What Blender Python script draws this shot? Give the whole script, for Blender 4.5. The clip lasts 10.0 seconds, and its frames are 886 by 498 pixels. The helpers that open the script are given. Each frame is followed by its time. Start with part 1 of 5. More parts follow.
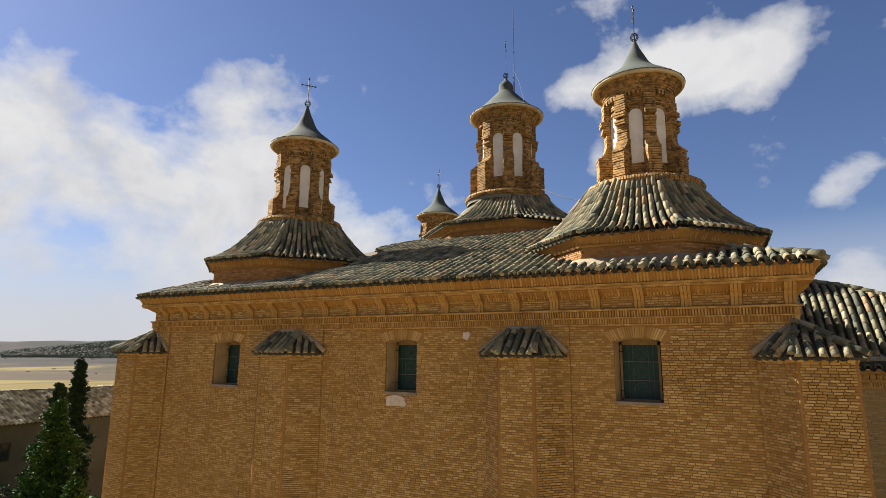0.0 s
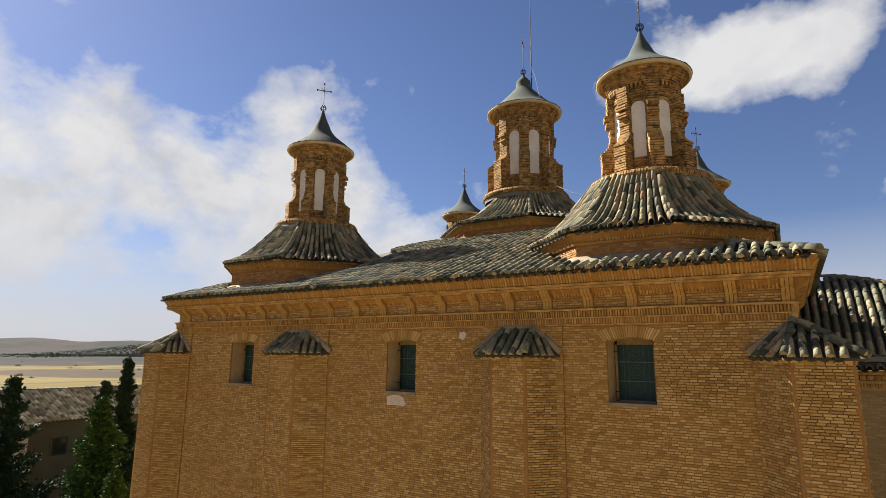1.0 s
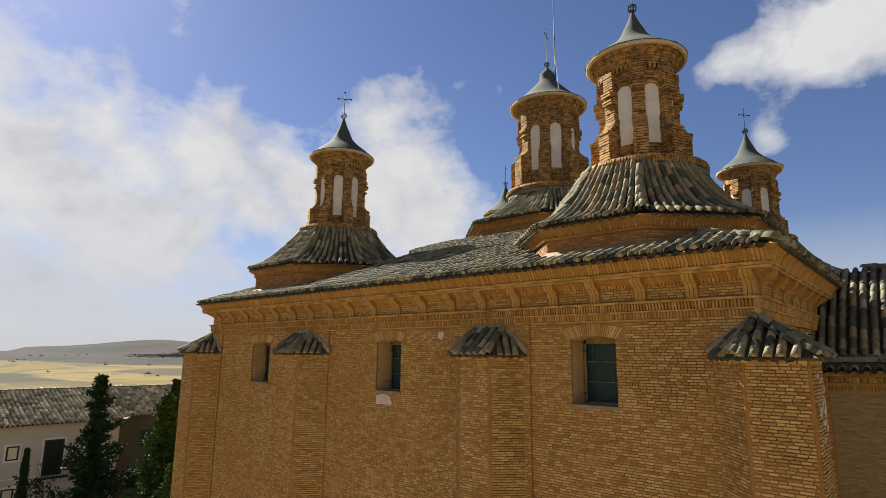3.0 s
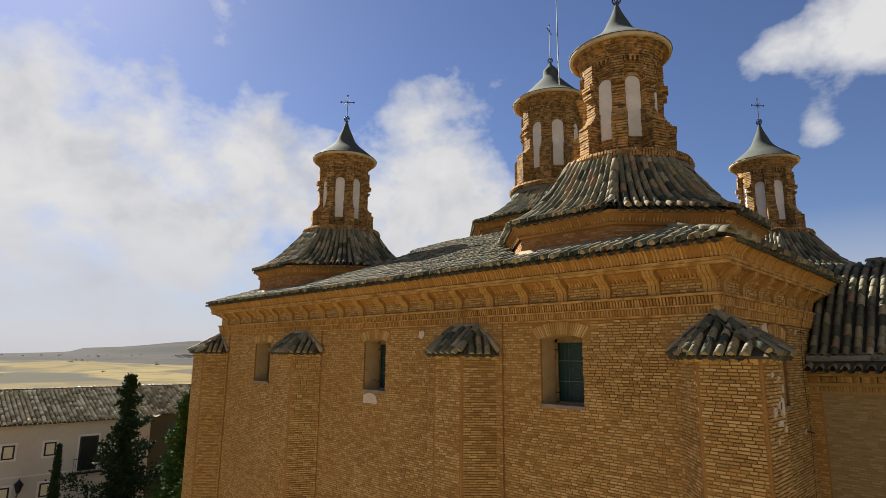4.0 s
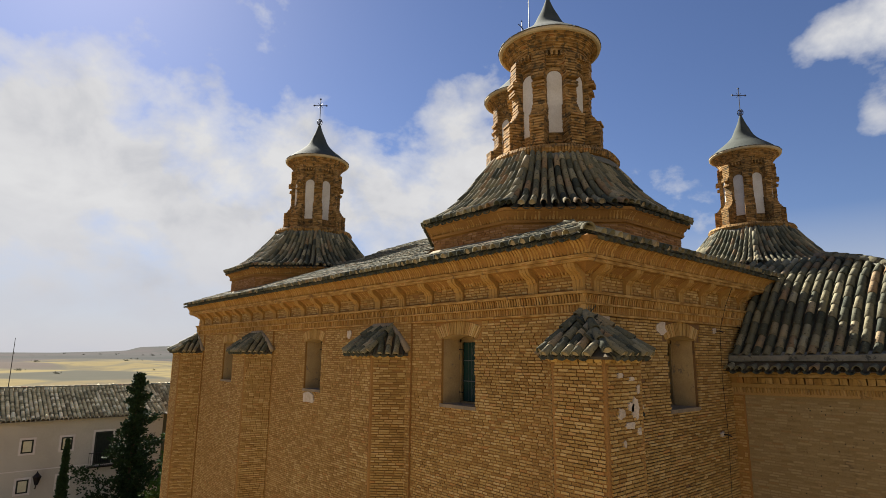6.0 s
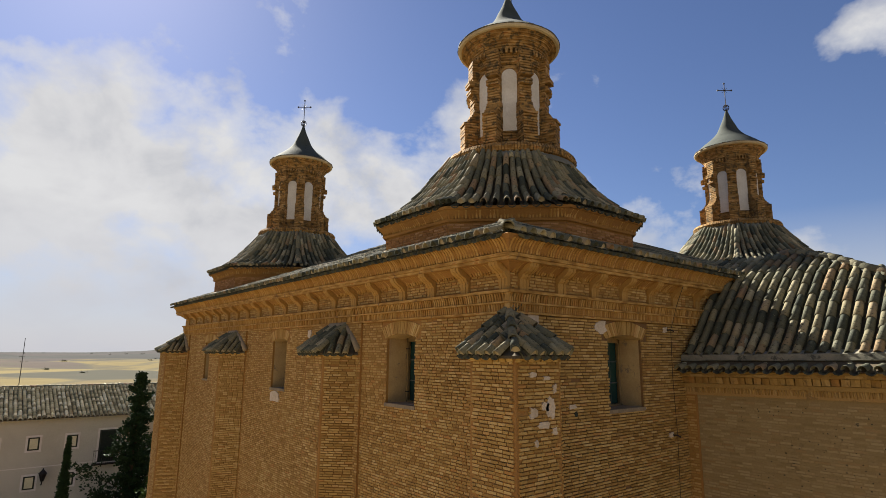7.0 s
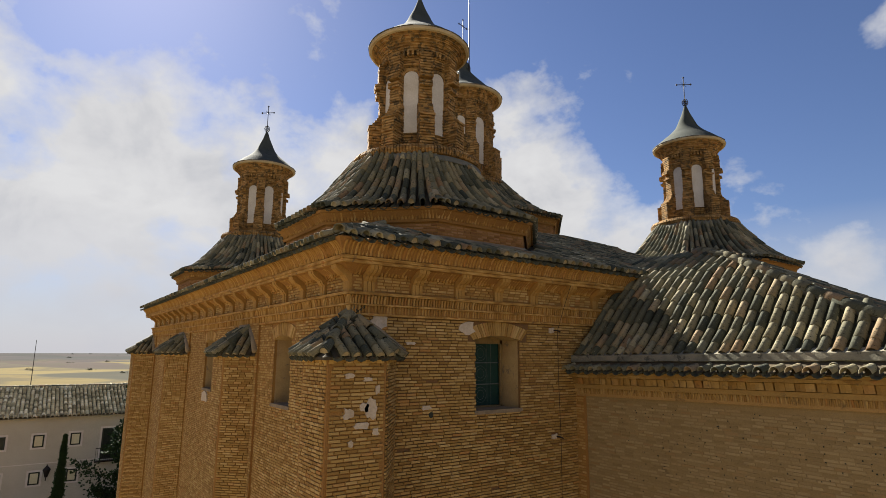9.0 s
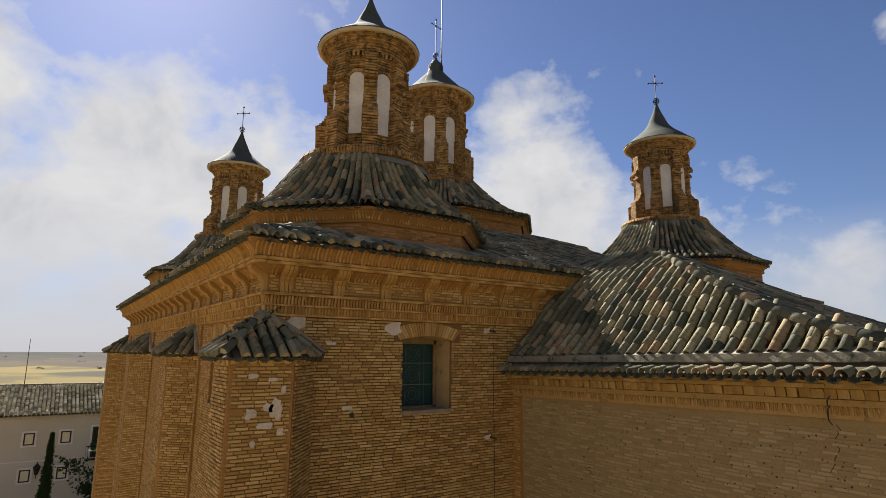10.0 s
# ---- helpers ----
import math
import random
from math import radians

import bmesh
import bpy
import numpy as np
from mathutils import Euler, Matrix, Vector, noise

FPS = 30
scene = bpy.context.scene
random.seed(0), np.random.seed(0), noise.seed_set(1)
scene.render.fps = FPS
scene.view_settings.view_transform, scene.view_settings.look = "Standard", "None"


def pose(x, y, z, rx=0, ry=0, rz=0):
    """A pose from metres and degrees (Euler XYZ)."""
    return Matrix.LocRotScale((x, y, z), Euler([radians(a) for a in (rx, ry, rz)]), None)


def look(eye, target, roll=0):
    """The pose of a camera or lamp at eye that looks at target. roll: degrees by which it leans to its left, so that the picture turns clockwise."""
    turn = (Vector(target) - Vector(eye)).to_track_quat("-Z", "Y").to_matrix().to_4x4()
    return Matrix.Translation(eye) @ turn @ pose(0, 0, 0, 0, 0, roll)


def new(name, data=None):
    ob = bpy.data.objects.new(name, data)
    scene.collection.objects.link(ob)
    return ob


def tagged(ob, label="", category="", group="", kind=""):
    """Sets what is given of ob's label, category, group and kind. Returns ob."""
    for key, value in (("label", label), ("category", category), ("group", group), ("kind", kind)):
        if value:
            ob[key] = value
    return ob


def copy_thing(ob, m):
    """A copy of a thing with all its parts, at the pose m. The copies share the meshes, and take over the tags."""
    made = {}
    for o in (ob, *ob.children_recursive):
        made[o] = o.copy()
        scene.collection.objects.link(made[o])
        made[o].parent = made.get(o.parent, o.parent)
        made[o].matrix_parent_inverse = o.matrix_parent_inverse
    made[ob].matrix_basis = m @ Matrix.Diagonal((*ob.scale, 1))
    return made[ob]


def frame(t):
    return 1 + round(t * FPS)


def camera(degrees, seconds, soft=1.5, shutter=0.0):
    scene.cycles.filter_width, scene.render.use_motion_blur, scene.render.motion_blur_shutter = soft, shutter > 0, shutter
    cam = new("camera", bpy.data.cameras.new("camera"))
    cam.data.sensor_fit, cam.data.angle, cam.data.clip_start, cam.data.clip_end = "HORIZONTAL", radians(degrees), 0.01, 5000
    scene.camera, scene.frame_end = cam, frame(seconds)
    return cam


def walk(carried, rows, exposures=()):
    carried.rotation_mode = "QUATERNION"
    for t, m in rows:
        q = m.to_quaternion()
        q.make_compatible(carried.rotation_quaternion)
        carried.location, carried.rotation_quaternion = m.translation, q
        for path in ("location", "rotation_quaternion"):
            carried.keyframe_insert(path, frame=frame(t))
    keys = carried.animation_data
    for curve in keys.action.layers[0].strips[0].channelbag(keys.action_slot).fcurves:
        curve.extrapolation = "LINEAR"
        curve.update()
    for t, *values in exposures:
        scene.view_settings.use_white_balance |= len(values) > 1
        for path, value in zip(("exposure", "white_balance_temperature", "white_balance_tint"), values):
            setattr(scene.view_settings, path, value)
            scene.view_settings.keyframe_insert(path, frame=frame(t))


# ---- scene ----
cam = camera(76.4, 10.0, soft=0.75)
PATH = [
    (0, (0.673, 0.139, 12.361), (-0.197, 1.9, 12.738), 0.6),
    (0.5, (1.3, 0.479, 12.376), (0.35, 2.199, 12.752), 0.6),
    (1, (1.915, 0.8, 12.398), (0.889, 2.476, 12.77), 0.6),
    (1.5, (2.522, 1.168, 12.407), (1.424, 2.799, 12.778), 0.6),
    (2, (3.136, 1.603, 12.422), (1.968, 3.183, 12.791), 0.6),
    (2.5, (3.718, 2.049, 12.42), (2.488, 3.582, 12.789), 0.6),
    (4, (5.436, 3.553, 12.407), (4.044, 4.942, 12.776), 0.5),
    (4.5, (5.93, 4.008, 12.424), (4.507, 5.365, 12.791), 0.5),
    (5, (6.447, 4.499, 12.432), (5.0, 5.83, 12.798), 0.5),
    (5.5, (6.958, 5.063, 12.444), (5.49, 6.371, 12.809), 0.5),
    (7, (8.475, 6.861, 12.451), (6.941, 8.092, 12.814), 0.5),
    (7.5, (8.929, 7.418, 12.454), (7.376, 8.624, 12.817), 0.5),
    (8, (9.419, 8.043, 12.453), (7.845, 9.223, 12.818), 0.5),
    (8.5, (9.898, 8.66, 12.471), (8.31, 9.819, 12.835), 0.4),
    (9, (10.445, 9.291, 12.491), (8.842, 10.431, 12.854), 0.4),
    (9.5, (10.903, 9.925, 12.511), (9.289, 11.05, 12.871), 0.4),
    (10, (11.331, 10.551, 12.518), (9.711, 11.666, 12.879), 0.5),
]
walk(cam, [(t, look(eye, target, roll)) for t, eye, target, roll in PATH], [(0.0, 2.10), (4.0, 2.02), (7.0, 2.02), (10.0, 2.02)])

# ---- world, sun, exposure ----
SUN_AZ, SUN_EL = radians(176.4), radians(38.5)   # from +x, counter-clockwise: due west along the wall
sun_way = Vector((math.cos(SUN_AZ) * math.cos(SUN_EL), math.sin(SUN_AZ) * math.cos(SUN_EL), math.sin(SUN_EL)))
sun_data = bpy.data.lights.new("sun", "SUN")
sun_data.energy, sun_data.angle, sun_data.color = 5.0, radians(0.55), (1.0, 0.945, 0.83)
sun = new("sun", sun_data)
sun.matrix_world = look(sun_way * 60, (0, 0, 0))

world = bpy.data.worlds.new("sky")
scene.world = world
world.use_nodes = True


def link(tree, a, b):
    tree.links.new(a, b)


def math_node(tree, op, a, b=None, clamp=False):
    n = tree.nodes.new("ShaderNodeMath")
    n.operation, n.use_clamp = op, clamp
    for i, v in enumerate((a, b)):
        if v is None:
            continue
        if isinstance(v, (int, float)):
            n.inputs[i].default_value = v
        else:
            link(tree, v, n.inputs[i])
    return n.outputs[0]


def mix_node(tree, fac, a, b, blend="MIX"):
    n = tree.nodes.new("ShaderNodeMix")
    n.data_type, n.blend_type = "RGBA", blend
    for sock, v in ((n.inputs[0], fac), (n.inputs[6], a), (n.inputs[7], b)):
        if isinstance(v, (int, float)):
            sock.default_value = v
        elif isinstance(v, tuple):
            sock.default_value = (*v[:3], 1)
        else:
            link(tree, v, sock)
    return n.outputs[2]


def noise_node(tree, vec, scale, detail=4.0, rough=0.55, distort=0.0):
    n = tree.nodes.new("ShaderNodeTexNoise")
    n.inputs["Scale"].default_value, n.inputs["Detail"].default_value = scale, detail
    n.inputs["Roughness"].default_value, n.inputs["Distortion"].default_value = rough, distort
    if vec is not None:
        link(tree, vec, n.inputs["Vector"])
    return n.outputs["Fac"]


def ramp_node(tree, fac, stops, interp="LINEAR"):
    n = tree.nodes.new("ShaderNodeValToRGB")
    cr = n.color_ramp
    cr.interpolation = interp
    while len(cr.elements) < len(stops):
        cr.elements.new(0.5)
    for e, (p, c) in zip(cr.elements, stops):
        e.position = p
        e.color = (*c, 1) if isinstance(c, tuple) else (c, c, c, 1)
    link(tree, fac, n.inputs[0])
    return n.outputs[0]


def build_sky():
    t = world.node_tree
    t.nodes.clear()
    out = t.nodes.new("ShaderNodeOutputWorld")
    bg = t.nodes.new("ShaderNodeBackground")
    sky = t.nodes.new("ShaderNodeTexSky")
    sky.sky_type, sky.sun_disc = "NISHITA", False
    sky.sun_elevation, sky.sun_rotation = SUN_EL, radians(90) - SUN_AZ
    sky.air_density, sky.dust_density, sky.ozone_density = 1.0, 0.35, 2.2
    co = t.nodes.new("ShaderNodeTexCoord")
    way = co.outputs["Generated"]
    mp = t.nodes.new("ShaderNodeMapping")
    mp.inputs["Scale"].default_value = (1.0, 1.0, 1.35)
    link(t, way, mp.inputs["Vector"])
    puffs = noise_node(t, mp.outputs[0], 5.2, 10.0, 0.56, 0.1)
    wide = noise_node(t, mp.outputs[0], 1.7, 4.0, 0.5, 0.0)
    # cloud masses: bearing, height in degrees, sharpness, weight
    masses = [(176, 12, 45, 0.15), (163, 13, 45, 0.15), (150, 13, 45, 0.15), (138, 12, 70, 0.13), (127, 10, 90, 0.13), (117, 11, 180, 0.14), (109, 7, 160, 0.14), (189, 14, 30, 0.15),
              (174, 20, 220, 0.10), (165, 21, 220, 0.11), (152, 20, 250, 0.12), (137, 18, 250, 0.12),
              (102, 25.5, 600, 0.17), (96, 25.5, 500, 0.19), (90, 26, 450, 0.20), (84, 26.5, 600, 0.18), (80, 14, 1100, 0.24), (100, 19.5, 1600, 0.18), (79, 6.5, 700, 0.2),
              (-40, 18, 3, 0.20), (40, 12, 12, 0.15)]
    total = math_node(t, "MULTIPLY", wide, 0.18)
    for bearing, height, sharp, weight in masses:
        v = Euler((0, -radians(height), radians(bearing))).to_matrix() @ Vector((1, 0, 0))
        d = t.nodes.new("ShaderNodeVectorMath")
        d.operation = "DOT_PRODUCT"
        link(t, way, d.inputs[0])
        d.inputs[1].default_value = v
        e = math_node(t, "EXPONENT", math_node(t, "MULTIPLY", math_node(t, "SUBTRACT", d.outputs["Value"], 1.0), sharp))
        total = math_node(t, "ADD", total, math_node(t, "MULTIPLY", e, weight))
    dens = math_node(t, "ADD", total, math_node(t, "MULTIPLY", puffs, 0.78))
    mask = ramp_node(t, dens, [(0.585, 0.0), (0.64, 0.5), (0.735, 1.0)])
    shade = ramp_node(t, noise_node(t, mp.outputs[0], 7.5, 8.0, 0.55, 0.3), [(0.34, (7.4, 7.5, 7.9)), (0.47, (8.7, 8.7, 8.9)), (0.62, (9.5, 9.5, 9.6))])
    tint = mix_node(t, 1.0, sky.outputs[0], (0.95, 0.985, 1.23), "MULTIPLY")
    sep = t.nodes.new("ShaderNodeSeparateXYZ")
    link(t, way, sep.inputs[0])
    haze = ramp_node(t, sep.outputs["Z"], [(0.0, 0.92), (0.07, 0.75), (0.22, 0.0)])
    link(t, mix_node(t, haze, mix_node(t, mask, tint, shade), (7.3, 7.45, 8.15)), bg.inputs["Color"])
    bg.inputs["Strength"].default_value = 0.0192
    link(t, bg.outputs[0], out.inputs["Surface"])


build_sky()

# ---- materials ----


def material(name, base, other, scale=1.2, fine=30.0, rough=0.9, bump=0.25, vary=None, spread=0.25, stops=None, spots=None, spot_cut=0.62,
             spot_scale=14.0, metal=0.0, bump_size=0.01, lichen=None):
    """Two colours mixed by a broad stain, a fine grain and relief; vary: 'island' or 'object' gives each piece its own tone."""
    m = bpy.data.materials.new(name)
    m.use_nodes = True
    t = m.node_tree
    bsdf = t.nodes["Principled BSDF"]
    co = t.nodes.new("ShaderNodeTexCoord").outputs["Object"]
    big = noise_node(t, co, scale, 5.0, 0.6, 0.3)
    small = noise_node(t, co, fine, 4.0, 0.65)
    rnd = None
    if vary == "island":
        rnd = t.nodes.new("ShaderNodeNewGeometry").outputs["Random Per Island"]
    elif vary == "object":
        rnd = t.nodes.new("ShaderNodeObjectInfo").outputs["Random"]
    elif vary == "noise":
        mp = t.nodes.new("ShaderNodeMapping")
        mp.inputs["Scale"].default_value = (3.5, 3.5, 14.3)
        link(t, co, mp.inputs["Vector"])
        rnd = ramp_node(t, noise_node(t, mp.outputs[0], 1.0, 1.0), [(0.3, 0.0), (0.7, 1.0)])
    if stops and rnd is not None:
        col = ramp_node(t, rnd, stops)
        col = mix_node(t, math_node(t, "MULTIPLY", ramp_node(t, big, [(0.4, 0.0), (0.65, 1.0)]), 0.45), col, other)
    else:
        col = mix_node(t, ramp_node(t, big, [(0.36, 0.0), (0.66, 1.0)]), base, other)
    if rnd is not None:
        k = math_node(t, "ADD", math_node(t, "MULTIPLY", rnd, 2 * spread), 1.0 - spread)
        hs = t.nodes.new("ShaderNodeHueSaturation")
        link(t, k, hs.inputs["Value"])
        link(t, col, hs.inputs["Color"])
        col = hs.outputs[0]
    if spots:
        sp = noise_node(t, co, spot_scale, 6.0, 0.7, 0.4)
        col = mix_node(t, ramp_node(t, sp, [(spot_cut, 0.0), (spot_cut + 0.07, 0.85)]), col, spots)
    if lichen:
        li = noise_node(t, co, 31.0, 5.0, 0.65, 0.6)
        col = mix_node(t, ramp_node(t, li, [(0.63, 0.0), (0.69, 0.75)]), col, lichen)
    col = mix_node(t, 0.35, col, ramp_node(t, small, [(0.3, 0.45), (0.7, 1.0)]), "MULTIPLY")
    link(t, col, bsdf.inputs["Base Color"])
    bsdf.inputs["Roughness"].default_value, bsdf.inputs["Metallic"].default_value = rough, metal
    bsdf.inputs["Specular IOR Level"].default_value = 0.25
    b = t.nodes.new("ShaderNodeBump")
    b.inputs["Strength"].default_value, b.inputs["Distance"].default_value = bump, bump_size
    link(t, small, b.inputs["Height"])
    link(t, b.outputs[0], bsdf.inputs["Normal"])
    return m


BRICK_STOPS = [(0.0, (0.345, 0.190, 0.052)), (0.3, (0.410, 0.252, 0.076)), (0.62, (0.450, 0.288, 0.094)), (0.88, (0.510, 0.350, 0.140)), (1.0, (0.365, 0.180, 0.052))]
LANTERN_STOPS = [(p, (r * 0.84, g * 0.77, b * 0.80)) for p, (r, g, b) in BRICK_STOPS]
UPRIGHT_STOPS = [(p, (r * 0.95, g * 0.86, b * 0.76)) for p, (r, g, b) in BRICK_STOPS]
WING_STOPS = [(0.0, (0.285, 0.200, 0.092)), (0.4, (0.320, 0.232, 0.112)), (0.8, (0.365, 0.275, 0.142)), (1.0, (0.270, 0.168, 0.072))]
TILE_STOPS = [(0.0, (0.050, 0.057, 0.043)), (0.16, (0.098, 0.100, 0.068)), (0.45, (0.175, 0.158, 0.100)), (0.72, (0.250, 0.216, 0.130)), (0.85, (0.225, 0.138, 0.072)), (0.93, (0.345, 0.305, 0.195)), (1.0, (0.092, 0.095, 0.070))]
RED, GREY_GREEN = (0.350, 0.185, 0.048), (0.095, 0.100, 0.068)
M_BRICK = material("brick_joined", (0, 0, 0), RED, 0.55, 45, 0.92, 0.35, "island", 0.15, BRICK_STOPS, (0.250, 0.138, 0.050), 0.67, 2.2)
M_BRICK_ONE = material("brick_single", (0, 0, 0), RED, 0.55, 45, 0.92, 0.35, "object", 0.15, BRICK_STOPS, (0.250, 0.138, 0.050), 0.67, 2.2)
M_UPRIGHT = material("upright_brick", (0, 0, 0), RED, 0.8, 45, 0.92, 0.35, "island", 0.07, UPRIGHT_STOPS, (0.200, 0.110, 0.045), 0.62, 3.5)
M_COURSE = material("brick_courses", (0, 0, 0), (0.150, 0.085, 0.030), 1.3, 45, 0.92, 0.35, "noise", 0.24, LANTERN_STOPS, (0.070, 0.056, 0.032), 0.51, 7.0)
M_COURSE_OCHRE = material("ochre_courses", (0, 0, 0), RED, 1.3, 45, 0.92, 0.35, "noise", 0.20, UPRIGHT_STOPS, (0.16, 0.10, 0.05), 0.58, 7.0)
M_WING_CORNICE = material("rough_ochre_brick", (0, 0, 0), (0.300, 0.185, 0.062), 0.9, 40, 0.95, 0.5, "island", 0.10, [(p, (r * 0.84, g * 0.83, b * 0.85)) for p, (r, g, b) in BRICK_STOPS], (0.19, 0.125, 0.055), 0.60, 4.0)
M_MORTAR = material("brick_mortar", (0.285, 0.140, 0.040), (0.345, 0.180, 0.054), 0.8, 40, 0.95, 0.5)
M_DRUM = material("red_drum_brick", (0, 0, 0), (0.25, 0.12, 0.045), 0.8, 45, 0.92, 0.35, "island", 0.14, [(p, (r * 0.80, g * 0.64, b * 0.74)) for p, (r, g, b) in BRICK_STOPS], (0.17, 0.10, 0.05), 0.60, 3.0)
M_MORTAR_OLD = material("eroded_mortar", (0.150, 0.082, 0.036), (0.230, 0.125, 0.050), 1.1, 40, 0.95, 0.5, spots=(0.07, 0.06, 0.035), spot_cut=0.58, spot_scale=3.0)
M_WING = material("flush_pointed_brick", (0, 0, 0), (0.310, 0.220, 0.102), 0.5, 45, 0.95, 0.3, "island", 0.10, WING_STOPS, (0.190, 0.130, 0.065), 0.64, 2.2)
M_WING_ONE = material("flush_pointed_brick_single", (0, 0, 0), (0.310, 0.220, 0.102), 0.5, 45, 0.95, 0.3, "object", 0.10, WING_STOPS, (0.190, 0.130, 0.065), 0.64, 2.2)
M_WING_MORTAR = material("flush_pointing", (0.310, 0.224, 0.106), (0.270, 0.186, 0.082), 0.7, 40, 0.95, 0.5, spots=(0.17, 0.12, 0.065), spot_cut=0.62, spot_scale=1.6)
M_TILE = material("tile_joined", (0, 0, 0), GREY_GREEN, 1.1, 60, 0.9, 0.5, "island", 0.16, TILE_STOPS, (0.032, 0.036, 0.024), 0.57, 17.0, lichen=(0.36, 0.33, 0.22))
M_TILE_ONE = material("tile_single", (0, 0, 0), GREY_GREEN, 1.1, 60, 0.9, 0.5, "object", 0.16, TILE_STOPS, (0.032, 0.036, 0.024), 0.57, 17.0, lichen=(0.36, 0.33, 0.22))
M_TILE_PALE = material("pale_house_tile", (0, 0, 0), (0.340, 0.295, 0.165), 0.5, 30, 0.9, 0.4, "island", 0.25, [(0.0, (0.250, 0.210, 0.110)), (0.4, (0.460, 0.390, 0.210)), (0.8, (0.580, 0.505, 0.300)), (1.0, (0.740, 0.680, 0.470))])
M_PAN = material("channel_tile", (0.058, 0.062, 0.046), (0.095, 0.092, 0.062), 1.6, 60, 0.95, 0.4, "island", 0.25, spots=(0.03, 0.034, 0.024), spot_cut=0.55, spot_scale=9.0)
M_DECK = material("roof_bedding", (0.07, 0.055, 0.035), (0.11, 0.085, 0.05), 1.5, 40, 0.95, 0.5)
M_LIME = material("lime_mortar", (0.33, 0.26, 0.17), (0.21, 0.165, 0.11), 2.0, 35, 0.95, 0.5, spots=(0.14, 0.12, 0.09))
M_RIM = material("pale_mortar", (0.52, 0.43, 0.28), (0.40, 0.32, 0.20), 2.5, 35, 0.95, 0.4, spots=(0.16, 0.13, 0.09))
M_WHITE = material("white_plaster", (0.70, 0.66, 0.60), (0.60, 0.55, 0.48), 2.0, 30, 0.9, 0.2, spots=(0.42, 0.36, 0.28), spot_cut=0.68, spot_scale=4.0)
M_CONE = material("grey_cement_render", (0.066, 0.075, 0.065), (0.046, 0.055, 0.048), 2.2, 26, 0.95, 0.35, spots=(0.029, 0.034, 0.029), spot_cut=0.60, spot_scale=5.0)
M_BAND = material("grey_lime", (0.17, 0.165, 0.135), (0.115, 0.115, 0.095), 2.0, 35, 0.95, 0.5, spots=(0.07, 0.072, 0.06))
M_FILLET = material("weathered_lime", (0.27, 0.245, 0.18), (0.15, 0.145, 0.11), 2.6, 35, 0.95, 0.5, spots=(0.06, 0.062, 0.048), spot_cut=0.55, spot_scale=6.0)
M_PLUG = material("cream_mortar", (0.40, 0.33, 0.21), (0.27, 0.22, 0.14), 6.0, 40, 0.95, 0.4, spots=(0.2, 0.16, 0.1))
M_IRON = material("wrought_iron", (0.025, 0.024, 0.024), (0.05, 0.04, 0.035), 8.0, 60, 0.55, 0.2, metal=0.6)
M_REVEAL = material("ochre_plaster", (0.442, 0.310, 0.143), (0.350, 0.233, 0.110), 2.4, 30, 0.92, 0.3, spots=(0.184, 0.145, 0.110), spot_cut=0.60, spot_scale=4.0)
M_FRAME = material("weathered_brass_frame", (0.30, 0.20, 0.08), (0.20, 0.14, 0.07), 6.0, 40, 0.6, 0.2, metal=0.2)
M_LEAD = material("lead_came", (0.13, 0.14, 0.14), (0.19, 0.20, 0.19), 8.0, 40, 0.6, 0.2, metal=0.4)
M_SILL = material("sill_plaster", (0.30, 0.23, 0.15), (0.20, 0.155, 0.105), 4.0, 30, 0.9, 0.3)
M_SLATE = material("dark_edge_tile", (0.13, 0.115, 0.09), (0.085, 0.078, 0.065), 4.0, 30, 0.9, 0.3)
M_BLIND = material("cream_blind", (0.66, 0.62, 0.42), (0.58, 0.54, 0.36), 2.0, 20, 0.5, 0.1)
M_PATCH = material("grey_plaster_patch", (0.600, 0.500, 0.389), (0.480, 0.380, 0.273), 5.0, 30, 0.95, 0.5)
M_HOUSE = material("cream_house_render", (0.51, 0.485, 0.40), (0.45, 0.425, 0.345), 0.5, 18, 0.92, 0.2, spots=(0.42, 0.35, 0.26), spot_cut=0.70, spot_scale=1.2)
# darker house render: the shade on the rear range is in its colour
M_HOUSE_SHADED = material("shaded_house_render", (0.12, 0.115, 0.075), (0.09, 0.09, 0.058), 0.5, 18, 0.92, 0.2)
M_SURROUND = material("white_window_surround", (0.70, 0.67, 0.62), (0.62, 0.58, 0.52), 2.0, 20, 0.9, 0.2)
M_DARKWOOD = material("dark_window_wood", (0.022, 0.028, 0.020), (0.035, 0.040, 0.028), 4.0, 40, 0.6, 0.2)
M_BARK = material("bark", (0.09, 0.06, 0.04), (0.05, 0.035, 0.025), 4.0, 30, 0.95, 0.6)
M_CYPRESS = material("cypress_foliage", (0.014, 0.036, 0.013), (0.024, 0.054, 0.018), 1.3, 12, 0.8, 0.2, "island", 0.4)
M_FIR = material("fir_foliage", (0.022, 0.066, 0.012), (0.046, 0.098, 0.016), 0.9, 12, 0.8, 0.2, "island", 0.4)
M_SCRUB = material("scrub_foliage", (0.055, 0.065, 0.030), (0.075, 0.080, 0.040), 0.2, 6, 0.9, 0.2, "island", 0.3)

M_WOODS = material("pine_woods", (0.085, 0.110, 0.070), (0.115, 0.130, 0.085), 0.01, 2, 0.9, 0.2, "island", 0.3)


